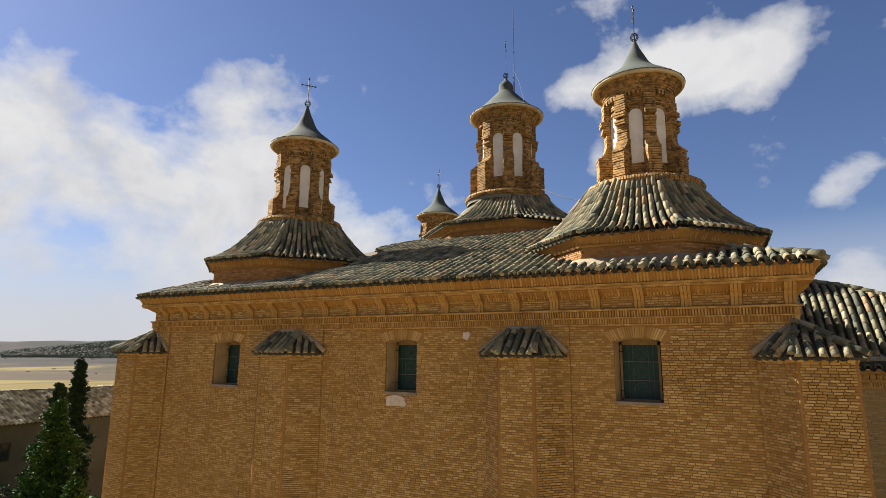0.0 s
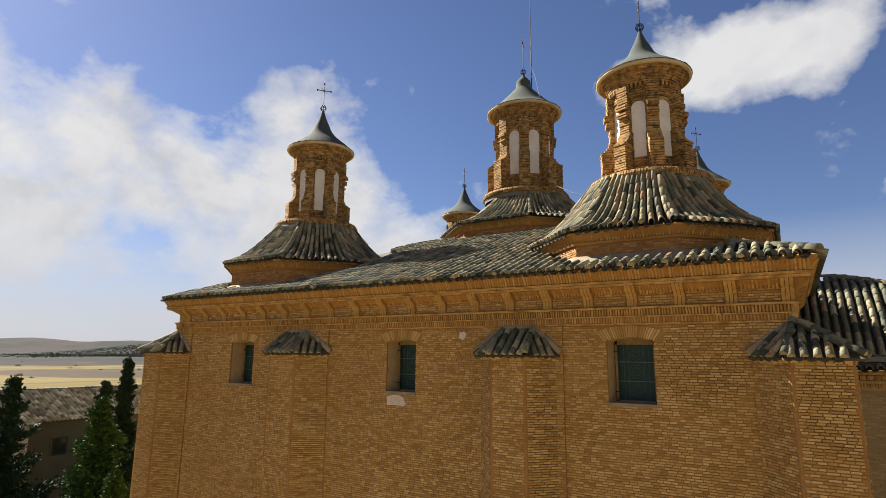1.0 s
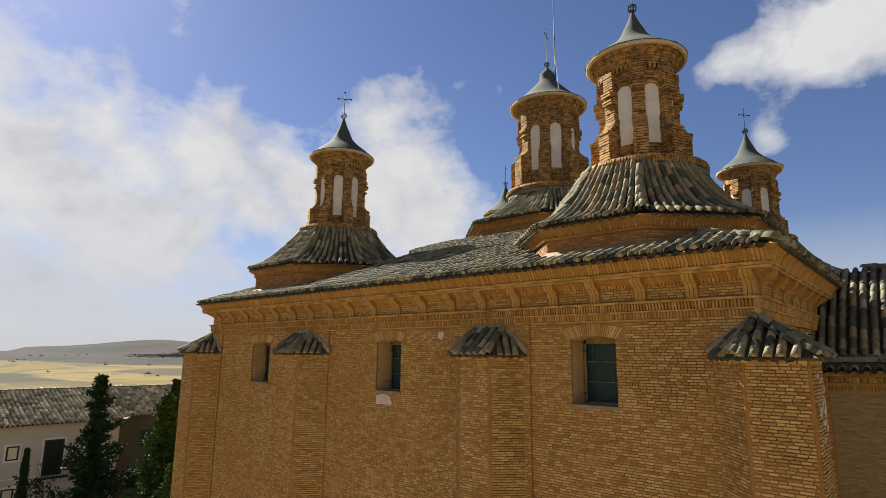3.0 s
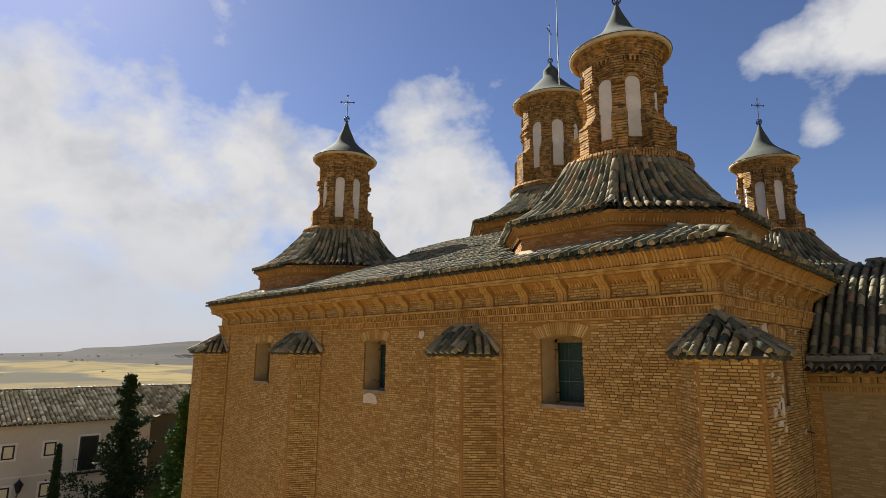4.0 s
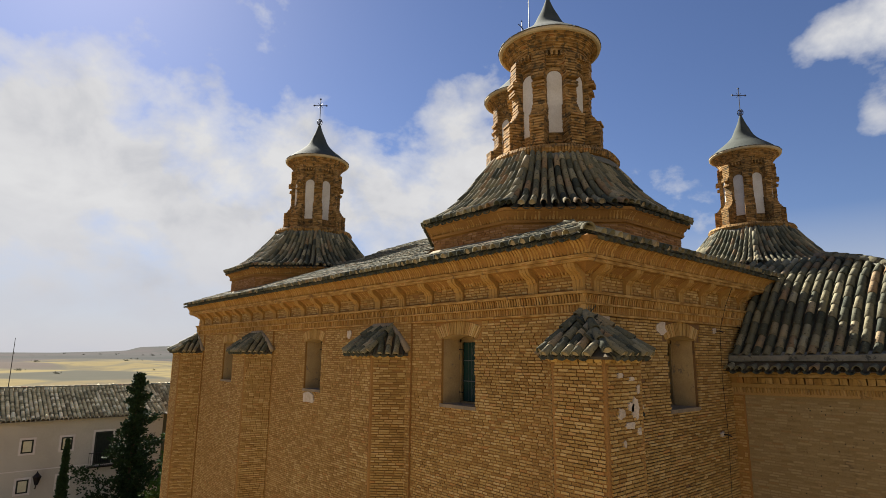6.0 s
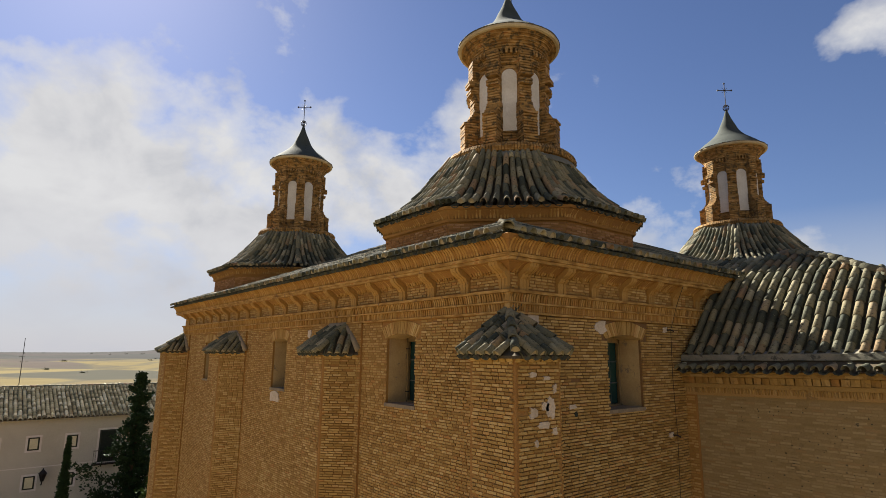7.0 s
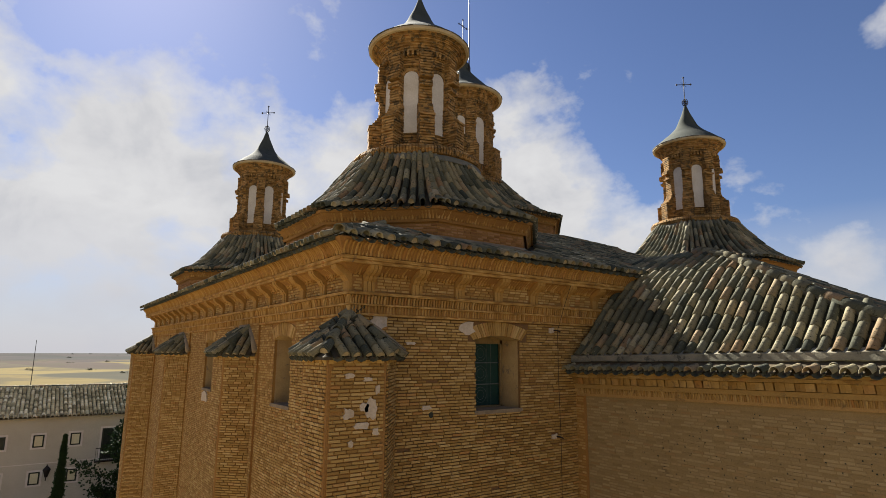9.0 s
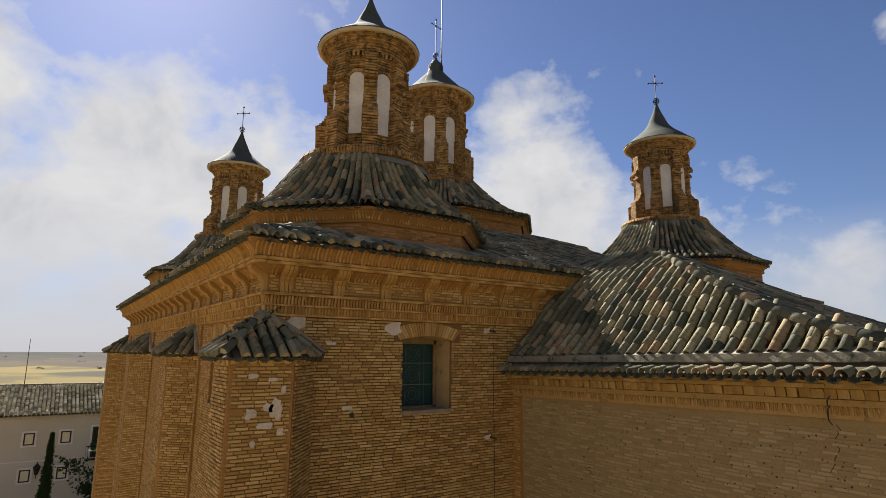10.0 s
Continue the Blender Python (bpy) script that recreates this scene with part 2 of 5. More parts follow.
def glass_material(name, tone, rough):
    m = bpy.data.materials.new(name)
    m.use_nodes = True
    t = m.node_tree
    b = t.nodes["Principled BSDF"]
    co = t.nodes.new("ShaderNodeTexCoord").outputs["Object"]
    n = noise_node(t, co, 7.0, 3.0)
    link(t, mix_node(t, n, tone, tuple(c * 0.5 for c in tone)), b.inputs["Base Color"])
    b.inputs["Roughness"].default_value, b.inputs["Specular IOR Level"].default_value = rough, 0.22
    bp = t.nodes.new("ShaderNodeBump")
    bp.inputs["Strength"].default_value = 0.15
    link(t, noise_node(t, co, 16.0, 2.0), bp.inputs["Height"])
    link(t, bp.outputs[0], b.inputs["Normal"])
    return m


M_GLASS = glass_material("dark_leaded_glass", (0.020, 0.058, 0.048), 0.4)
M_PANE = glass_material("house_pane", (0.03, 0.035, 0.03), 0.08)


def ground_material():
    m = bpy.data.materials.new("farmland")
    m.use_nodes = True
    t = m.node_tree
    b = t.nodes["Principled BSDF"]
    co = t.nodes.new("ShaderNodeTexCoord").outputs["Object"]
    warp = t.nodes.new("ShaderNodeTexNoise")
    warp.inputs["Scale"].default_value = 0.0035
    link(t, co, warp.inputs["Vector"])
    add = t.nodes.new("ShaderNodeVectorMath")
    add.operation = "MULTIPLY_ADD"
    link(t, warp.outputs["Color"], add.inputs[0])
    add.inputs[1].default_value = (150, 150, 0)
    link(t, co, add.inputs[2])
    mp = t.nodes.new("ShaderNodeMapping")
    mp.inputs["Rotation"].default_value = (0, 0, 0.5)
    mp.inputs["Scale"].default_value = (0.0062, 0.0125, 0.0)
    link(t, add.outputs[0], mp.inputs["Vector"])
    cells = t.nodes.new("ShaderNodeTexVoronoi")
    cells.inputs["Scale"].default_value = 1.0
    link(t, mp.outputs[0], cells.inputs["Vector"])
    pick = t.nodes.new("ShaderNodeSeparateColor")
    link(t, cells.outputs["Color"], pick.inputs[0])
    field = ramp_node(t, pick.outputs[0], [(0.0, (0.108, 0.080, 0.025)), (0.26, (0.124, 0.094, 0.032)), (0.46, (0.044, 0.031, 0.024)), (0.58, (0.092, 0.067, 0.025)),
                                           (0.70, (0.032, 0.030, 0.018)), (0.80, (0.054, 0.038, 0.028)), (0.9, (0.112, 0.087, 0.031))], "CONSTANT")
    edge = t.nodes.new("ShaderNodeTexVoronoi")
    edge.feature = "DISTANCE_TO_EDGE"
    edge.inputs["Scale"].default_value = 1.0
    link(t, mp.outputs[0], edge.inputs["Vector"])
    line = ramp_node(t, edge.outputs["Distance"], [(0.02, 1.0), (0.05, 0.0)])
    col = mix_node(t, math_node(t, "MULTIPLY", line, 0.7), field, (0.055, 0.048, 0.026))
    far = t.nodes.new("ShaderNodeVectorMath")
    far.operation = "LENGTH"
    link(t, co, far.inputs[0])
    steppe = noise_node(t, co, 0.004, 6.0, 0.6, 0.5)
    tone = mix_node(t, ramp_node(t, steppe, [(0.42, 0.0), (0.56, 1.0)]), (0.030, 0.024, 0.025), (0.016, 0.018, 0.017))
    ragged = math_node(t, "ADD", math_node(t, "DIVIDE", far.outputs["Value"], 3000.0), math_node(t, "MULTIPLY", noise_node(t, co, 0.006, 5.0, 0.6), 0.30))
    away = ramp_node(t, ragged, [(0.42, 0.0), (0.47, 1.0)])
    streak = t.nodes.new("ShaderNodeMapping")
    streak.inputs["Scale"].default_value = (0.010, 0.022, 0.0)
    link(t, add.outputs[0], streak.inputs["Vector"])
    scrubby = ramp_node(t, noise_node(t, streak.outputs[0], 1.0, 9.0, 0.66, 0.4), [(0.50, 0.0), (0.58, 0.85)])
    col = mix_node(t, math_node(t, "MULTIPLY", scrubby, 0.75), col, (0.040, 0.034, 0.020))
    col = mix_node(t, away, col, tone)
    near = ramp_node(t, math_node(t, "DIVIDE", far.outputs["Value"], 300.0), [(0.26, 1.0), (0.36, 0.0)])
    yard = mix_node(t, noise_node(t, co, 0.15, 5.0), (0.27, 0.205, 0.118), (0.215, 0.165, 0.092))
    col = mix_node(t, near, col, yard)
    col = mix_node(t, 0.4, col, ramp_node(t, noise_node(t, co, 0.05, 6.0, 0.7), [(0.3, 0.5), (0.7, 1.0)]), "MULTIPLY")
    link(t, col, b.inputs["Base Color"])
    b.inputs["Roughness"].default_value = 1.0
    b.inputs["Specular IOR Level"].default_value = 0.05
    return m


M_GROUND = ground_material()

# ---- mesh tools ----
PLACE = {}


class Mesh:
    """Collects vertices and faces of one part."""

    def __init__(self):
        self.v, self.f = [], []

    def add(self, verts, faces):
        o = len(self.v)
        self.v.extend(tuple(p) for p in verts)
        self.f.extend(tuple(o + i for i in f) for f in faces)

    def box(self, x0, x1, y0, y1, z0, z1, m=None):
        p = [Vector((x, y, z)) for z in (z0, z1) for y in (y0, y1) for x in (x0, x1)]
        if m is not None:
            p = [m @ q for q in p]
        self.add(p, [(0, 2, 3, 1), (4, 5, 7, 6), (0, 1, 5, 4), (2, 6, 7, 3), (0, 4, 6, 2), (1, 3, 7, 5)])

    def lathe(self, profile, n=32, centre=(0, 0), phase=0.0, wobble=0.0, closed=False):
        rows = []
        for r, z in profile:
            rows.append([(centre[0] + r * math.cos(phase + 2 * math.pi * k / n), centre[1] + r * math.sin(phase + 2 * math.pi * k / n), z) for k in range(n)])
        verts = [p for row in rows for p in row]
        faces = []
        for i in range(len(rows) - 1):
            for k in range(n):
                a, b = i * n + k, i * n + (k + 1) % n
                faces.append((a, b, b + n, a + n))
        if closed:
            faces.append(tuple(range(n - 1, -1, -1)))
            faces.append(tuple((len(rows) - 1) * n + k for k in range(n)))
        self.add(verts, faces)

    def prism(self, poly, z0, z1):
        n = len(poly)
        self.add([(x, y, z0) for x, y in poly] + [(x, y, z1) for x, y in poly],
                 [tuple(range(n - 1, -1, -1)), tuple(range(n, 2 * n))] + [(i, (i + 1) % n, n + (i + 1) % n, n + i) for i in range(n)])

    def tube(self, pts, r, n=6):
        pts = [Vector(p) for p in pts]
        rows = []
        for i, p in enumerate(pts):
            d = (pts[min(i + 1, len(pts) - 1)] - pts[max(i - 1, 0)]).normalized()
            a = d.orthogonal().normalized()
            if abs(d.z) < 0.9:
                a = d.cross(Vector((0, 0, 1))).normalized()
            b = d.cross(a)
            rr = r[i] if isinstance(r, (list, tuple)) else r
            rows += [p + rr * (math.cos(2 * math.pi * k / n) * a + math.sin(2 * math.pi * k / n) * b) for k in range(n)]
        f = [(i * n + k, i * n + (k + 1) % n, (i + 1) * n + (k + 1) % n, (i + 1) * n + k) for i in range(len(pts) - 1) for k in range(n)]
        f += [tuple(range(n - 1, -1, -1)), tuple((len(pts) - 1) * n + k for k in range(n))]
        self.add(rows, f)

    def data(self, name, mat, smooth=False):
        me = bpy.data.meshes.new(name)
        me.from_pydata(self.v, [], self.f)
        me.materials.append(mat)
        if smooth:
            me.polygons.foreach_set("use_smooth", [True] * len(me.polygons))
        me.update()
        return me


def thing(name, label, category, at=(0, 0, 0), group="", kind=""):
    ob = new(name)
    ob.empty_display_size = 0.2
    ob.location = at
    PLACE[ob] = Matrix.Translation(at)
    return tagged(ob, label, category, group, kind)


def part(name, mesh, mat, parent=None, label="", kind="", smooth=False):
    """Links a mesh in world places as one object under a thing or a part."""
    me = mesh.data(name, mat, smooth) if isinstance(mesh, Mesh) else mesh
    ob = new(name, me)
    if parent is not None:
        ob.parent = parent
        ob.matrix_parent_inverse = PLACE[parent].inverted()
    PLACE[ob] = Matrix.Identity(4)
    return tagged(ob, label, "", "", kind)


def piece(name, me, m, parent):
    """One of many alike pieces that share a mesh, at the pose m."""
    ob = new(name, me)
    ob.parent = parent
    ob.matrix_parent_inverse = PLACE[parent].inverted()
    ob.matrix_basis = m
    return ob


def axes(x, y, z, o):
    return Matrix(((x[0], y[0], z[0], o[0]), (x[1], y[1], z[1], o[1]), (x[2], y[2], z[2], o[2]), (0, 0, 0, 1)))


# ---- clay tiles ----


def tile_shape(seg=6, length=0.48, wide=0.160, narrow=0.130, high=0.092, th=0.013, flip=False):
    v, f = [], []
    for y, w, lift in ((0.0, wide, 0.006), (length, narrow, 0.0)):
        h = high * (w / wide)
        for k in range(seg + 1):
            a = math.pi * k / seg
            for q in (0.0, th):
                v.append([math.cos(a) * (w / 2 - q), y, math.sin(a) * (h - q) + lift])
    n = 2 * (seg + 1)
    for k in range(seg):
        a = 2 * k
        f.append((a, a + 2, n + a + 2, n + a))
        f.append((a + 1, n + a + 1, n + a + 3, a + 3))
        f.append((a, a + 1, a + 3, a + 2))
    if flip:
        v = [[x, y, high * 0.30 - z] for x, y, z in v]
        f = [tuple(reversed(q)) for q in f]
    return np.array(v), f


COVER, COVER_F = tile_shape(7)
PAN, PAN_F = tile_shape(4, 0.46, 0.165, 0.14, 0.065, 0.012, True)
FAR, FAR_F = tile_shape(4)


def shape_mesh(name, v, f, mat):
    me = bpy.data.meshes.new(name)
    me.from_pydata([tuple(p) for p in v], [], f)
    me.materials.append(mat)
    me.polygons.foreach_set("use_smooth", [True] * len(f))
    return me


PLUG = np.array([[0.0, 0.035, -0.02]] + [[0.069 * math.cos(math.pi * i / 8), 0.03, 0.083 * math.sin(math.pi * i / 8) + 0.004] for i in range(9)])
PLUG_F = [(0, i + 2, i + 1) for i in range(8)]
COVER_ME = shape_mesh("tile", COVER, COVER_F, M_TILE_ONE)


def joined(poses, shape, faces):
    mb = Mesh()
    h = np.hstack([shape, np.ones((len(shape), 1))])
    for m in poses:
        mb.add((h @ np.array(m).T)[:, :3].tolist(), faces)
    return mb


def along(line, across, step=0.36, lift=0.0, jitter=0.6):
    """Poses of overlapping tiles up a line of points, from the eave; across: level, square to the line."""
    pts = [Vector(p) for p in line]
    across = Vector(across).normalized()
    seg = [(b - a).length for a, b in zip(pts, pts[1:])]
    total, out, s = sum(seg), [], 0.0
    while s < total - 0.12:
        d, i = s, 0
        while i < len(seg) - 1 and d > seg[i]:
            d -= seg[i]
            i += 1
        up = (pts[i + 1] - pts[i]).normalized()
        o = pts[i] + up * d
        e = s + 0.42
        d2, j = min(e, total), 0
        while j < len(seg) - 1 and d2 > seg[j]:
            d2 -= seg[j]
            j += 1
        o2 = pts[j] + (pts[j + 1] - pts[j]).normalized() * d2
        up = (o2 - o).normalized() if (o2 - o).length > 0.05 else up
        a = (across - up * across.dot(up)).normalized()
        r = random.uniform(-0.05, 0.05) * jitter
        a2 = (a * math.cos(r) + up * math.sin(r)).normalized()
        n = a2.cross(up).normalized()
        up2 = n.cross(a2)
        k = 1 + random.uniform(-0.07, 0.07) * jitter
        o = o + n * (lift + 0.012 + random.uniform(-0.008, 0.010) * jitter) + a * random.uniform(-0.012, 0.012) * jitter
        out.append(axes(a2 * k, up2, n * k, o))
        s += step * (random.uniform(0.94, 1.06) if out[1:] else random.uniform(0.55, 1.0))
    return out


def lay_tiles(parent, covers, pans, near=None, count=300, name="roof_tiles", ends=()):
    """The covers nearest to a place become pieces of their own, the rest one joined part."""
    if near is not None:
        covers = sorted(covers, key=lambda m: (m.translation - Vector(near)).length)
        for m in covers[:count]:
            piece("tile", COVER_ME, m, parent)
        covers = covers[count:]
    if covers:
        part(name, joined(covers, COVER, COVER_F), M_TILE, parent, kind="stuff", smooth=True)
    if ends:
        part("end_mortar", joined(ends, PLUG, PLUG_F), M_PLUG, parent, "cream mortar packed into the tile ends", kind="stuff")
    if pans:
        part("channel_tiles", joined(pans, PAN, PAN_F), M_PAN, parent, kind="stuff", smooth=True)


# ---- brickwork ----
COURSE, BLEN, BHIGH = 0.053, 0.156, 0.036
BRICK_BOX = Mesh()
BRICK_BOX.box(-0.071, 0.071, -0.022, 0.006, 0, BHIGH)
BRICK_ME = BRICK_BOX.data("brick", M_BRICK_ONE)
FLUSH_BOX = Mesh()
FLUSH_BOX.box(-0.071, 0.071, -0.003, 0.006, 0, BHIGH)
FLUSH_ME = FLUSH_BOX.data("flush_brick", M_WING_ONE)


def brick_rows(origin, u, n, width, z0, z1, holes=(), proud=0.011, blen=BLEN):
    """Poses (and lengths) of the bricks of one face: u runs along it, n points out of it."""
    u, n, o = Vector(u).normalized(), Vector(n).normalized(), Vector(origin)
    out = []
    row = 0
    z = math.ceil(z0 / COURSE) * COURSE
    while z < z1 - 0.03:
        s = -(row % 2) * blen / 2 + random.uniform(-0.05, 0.03)
        while s < width - 0.02:
            ln = blen * random.choice((1, 1, 1, 1, 1.25, 0.8)) * random.uniform(0.94, 1.05)
            a, b = max(s, 0), min(s + ln - 0.017, width)
            s += ln
            if b - a < 0.04:
                continue
            bad = False
            for h0, h1, hz0, hz1 in holes:
                if z + BHIGH > hz0 and z < hz1 and b > h0 and a < h1:
                    if a < h0 - 0.04:
                        b = h0
                    elif b > h1 + 0.04:
                        a = h1
                    else:
                        bad = True
            if bad or random.random() < 0.004:
                continue
            out.append((o + u * ((a + b) / 2) + Vector((0, 0, z + random.uniform(-0.004, 0.004))) + n * random.uniform(-0.004, 0.005), u, -n, b - a, proud))
        row += 1
        z += COURSE
    return out


def bricks(parent, rows, near=None, count=300, name="brickwork", mesh=None, mat=None):
    if near is not None:
        rows = sorted(rows, key=lambda r: (r[0] - Vector(near)).length)
        for p, u, back, ln, proud in rows[:count]:
            piece("brick", mesh or BRICK_ME, axes(u * (ln / 0.142), back, Vector((0, 0, 1)), p), parent)
        rows = rows[count:]
    mb = Mesh()
    for p, u, back, ln, proud in rows:
        a, c = u * (ln / 2), -back * proud
        h = Vector((0, 0, BHIGH * random.uniform(0.92, 1.06)))
        q = [p - a + c, p + a + c, p + a + c + h, p - a + c + h, p - a + back * 0.006, p + a + back * 0.006, p + a + back * 0.006 + h, p - a + back * 0.006 + h]
        mb.add(q, [(0, 1, 2, 3), (3, 2, 6, 7), (1, 0, 4, 5), (0, 3, 7, 4), (2, 1, 5, 6)])
    return part(name, mb, mat or M_BRICK, parent, kind="stuff")


def soldier_row(mb, a, b, n, z0, z1, d0, d1, wide=0.043, gap=0.026, thick=0.10, skip=()):
    """A row of rounded bricks on end from a to b, hollow in profile; d0 and d1: how far the foot and the head stand out."""
    a, b, n = Vector(a), Vector(b), Vector(n)
    u = (b - a).normalized()
    length = (b - a).length
    s = 0.0
    steps = (0.0, 0.4, 0.75, 1.0) if z1 - z0 > 0.1 else (0.0, 1.0)
    while s < length - wide:
        if not any(k0 < s + wide / 2 < k1 for k0, k1 in skip):
            j = random.uniform(-0.010, 0.008)
            w = wide * random.uniform(0.88, 1.1)
            p = a + u * (s + random.uniform(-0.003, 0.003))
            lean = u * random.uniform(-0.008, 0.008)
            q = []
            for f in steps:
                o = p + lean * f + Vector((0, 0, z0 + (z1 - z0) * f + random.uniform(-0.003, 0.003)))
                d = d0 + (d1 - d0) * f * f + j
                r = min(0.014, w * 0.3)
                q += [o + n * (d - thick), o + n * (d - r), o + u * (w / 2) + n * d, o + u * w + n * (d - r), o + u * w + n * (d - thick)]
            k = len(steps)
            mb.add(q, [(5 * i + c, 5 * i + c + 1, 5 * i + c + 6, 5 * i + c + 5) for i in range(k - 1) for c in range(4)] + [(4, 3, 2, 1, 0), tuple(5 * k - 5 + c for c in range(5))])
        s += wide + gap


# ---- ground and far hills ----


def ground_height(x, y):
    d = math.hypot(x, y)
    if d < 60:
        return 0.0
    a = math.atan2(y, x)
    k = min(1.0, max(0.0, (d - 700) / 2600))
    roll = 3.0 * k * (1 + noise.noise(Vector((x * 0.0011, y * 0.0011, 3.0))))
    swell = min(1.0, max(0.0, (d - 220) / 500)) * min(1.0, max(0.0, (2100 - d) / 500))
    roll += swell * (7.0 * noise.noise(Vector((x * 0.0042, y * 0.0042, 5.0))) - 1.2)
    # a wooded ridge to the north-west, a peak and a flat-topped rise, low land in the west
    deg = math.degrees(a) % 360
    table = [(0, 40), (100, 60), (140, 62), (147, 64), (151, 62), (154, 60), (157, 78), (160.7, 60), (164.3, 34), (167, 27), (168.2, 6), (173, -8), (180, -12), (215, -12), (260, 20), (360, 40)]
    h = 0.0
    for (a0, h0), (a1, h1) in zip(table, table[1:]):
        if a0 <= deg <= a1:
            h = h0 + (h1 - h0) * (deg - a0) / (a1 - a0)
    near = 1500 + 900 * min(1.0, max(0.0, (deg - 143) / 15))
    f = min(1.0, max(0.0, (d - near) / 1000))
    f = f * f * (3 - 2 * f)
    return roll + h * f * (0.94 + 0.12 * noise.noise(Vector((x * 0.004, y * 0.004, 9.0))))


def build_ground():
    rings = [0.0, 20, 40, 60, 90, 130, 190, *range(240, 1200, 40), *range(1200, 2200, 70), 2200, 2400, 2600, 2800, 3000, 3200, 3400, 3600, 4000, 4600]
    n = 360
    mb = Mesh()
    verts = []
    for r in rings:
        for k in range(n):
            a = 2 * math.pi * k / n
            x, y = r * math.cos(a), r * math.sin(a)
            verts.append((x, y, ground_height(x, y)))
    faces = [(i * n + k, i * n + (k + 1) % n, (i + 1) * n + (k + 1) % n, (i + 1) * n + k) for i in range(len(rings) - 1) for k in range(n)]
    mb.add(verts, faces)
    tagged(part("ground", mb, M_GROUND, smooth=True), "dry farmland with golden stubble fields and brown plots", "ground", kind="structure")


build_ground()

# ---- the church's block ----
X0, X1, Y0, Y1 = -17.0, 2.0, 13.45, 32.5
TOP = 14.0
THICK = 0.7
WINDOWS_S = [(-14.08, -12.98), (-7.60, -6.64), (-1.57, -0.57)]
WIN_Z0, WIN_Z1 = 11.42, 12.74
WIN_E = (16.06, 17.19)
EAVE, EAVE_Z, SLOPE = 0.55, 14.24, 0.38


def wall_with_holes(name, span, holes, place, label, mat=M_MORTAR):
    """A wall with openings that go right through; place maps (along, depth, z) to the world."""
    mb = Mesh()
    edges = [span[0]]
    for h in holes:
        edges += [h[0], h[1]]
    edges.append(span[1])

    def block(a, b, z0, z1):
        p = [place(u, d, z) for z in (z0, z1) for d in (0, THICK) for u in (a, b)]
        mb.add(p, [(0, 2, 3, 1), (4, 5, 7, 6), (0, 1, 5, 4), (2, 6, 7, 3), (0, 4, 6, 2), (1, 3, 7, 5)])
    for i in range(0, len(edges), 2):
        block(edges[i], edges[i + 1], 0, TOP)
    for h in holes:
        block(h[0], h[1], 0, WIN_Z0)
        block(h[0], h[1], WIN_Z1 + 0.10, TOP)
    ob = part(name, mb, mat)
    return tagged(ob, label, "wall", kind="structure")


wall_south = wall_with_holes("wall_south", (X0, X1), WINDOWS_S, lambda u, d, z: (u, Y0 + d, z), "tall ochre brick church wall with shallow recessed panels")
wall_east = wall_with_holes("wall_east", (Y0 + THICK, Y1 - THICK), [WIN_E], lambda u, d, z: (X1 - d, u, z), "weathered ochre brick side wall with eroded joints", M_MORTAR_OLD)
wall_north = wall_with_holes("wall_north", (X0, X1), [], lambda u, d, z: (u, Y1 - d, z), "plain ochre brick rear wall of the church")
wall_west = wall_with_holes("wall_west", (Y0 + THICK, Y1 - THICK), [], lambda u, d, z: (X0 + d, u, z), "plain ochre brick side wall of the church")

# lesenes that frame the recessed panels
LESENES = [(-17.0, -16.21), (-12.65, -9.73), (-4.9, -2.56), (1.25, 2.0)]
BASE_SHOW = 4.2
BAND = 13.10
ARCH = 0.36


def hole_list(spans, shift):
    out = []
    for a, b in spans:
        out.append((a - shift, b - shift, WIN_Z0 - 0.005, WIN_Z1 + 0.08))
        out.append((a - shift - 0.20, b - shift + 0.20, WIN_Z1 - 0.005, WIN_Z1 + ARCH))
    return out


edge_list = [X0] + [e for pair in LESENES for e in pair][1:-1] + [X1]
rows_s = []
for k in range(len(edge_list) - 1):
    a, b = edge_list[k], edge_list[k + 1]
    out = 0.05 if k % 2 == 0 else 0.0
    if out:
        mb = Mesh()
        mb.box(a, b, Y0 - out, Y0 + 0.01, 0, BAND)
        part("lesene", mb, M_MORTAR, wall_south)
    rows_s += brick_rows((a, Y0 - out, 0), (1, 0, 0), (0, -1, 0), b - a, BASE_SHOW, BAND - 0.01, hole_list(WINDOWS_S, a) if not out else ())
bricks(wall_south, rows_s, near=(0.3, 13.4, 12.2), count=280)
rows_e = brick_rows((X1, Y0, 0), (0, 1, 0), (1, 0, 0), 6.2, BASE_SHOW, BAND - 0.01, hole_list([WIN_E], Y0), 0.026, 0.20)
rows_e += brick_rows((X1, Y0 + 6.2, 0), (0, 1, 0), (1, 0, 0), 8.0, 12.0, BAND - 0.01, ())
bricks(wall_east, rows_e, near=(2.0, 15.4, 12.0), count=280)


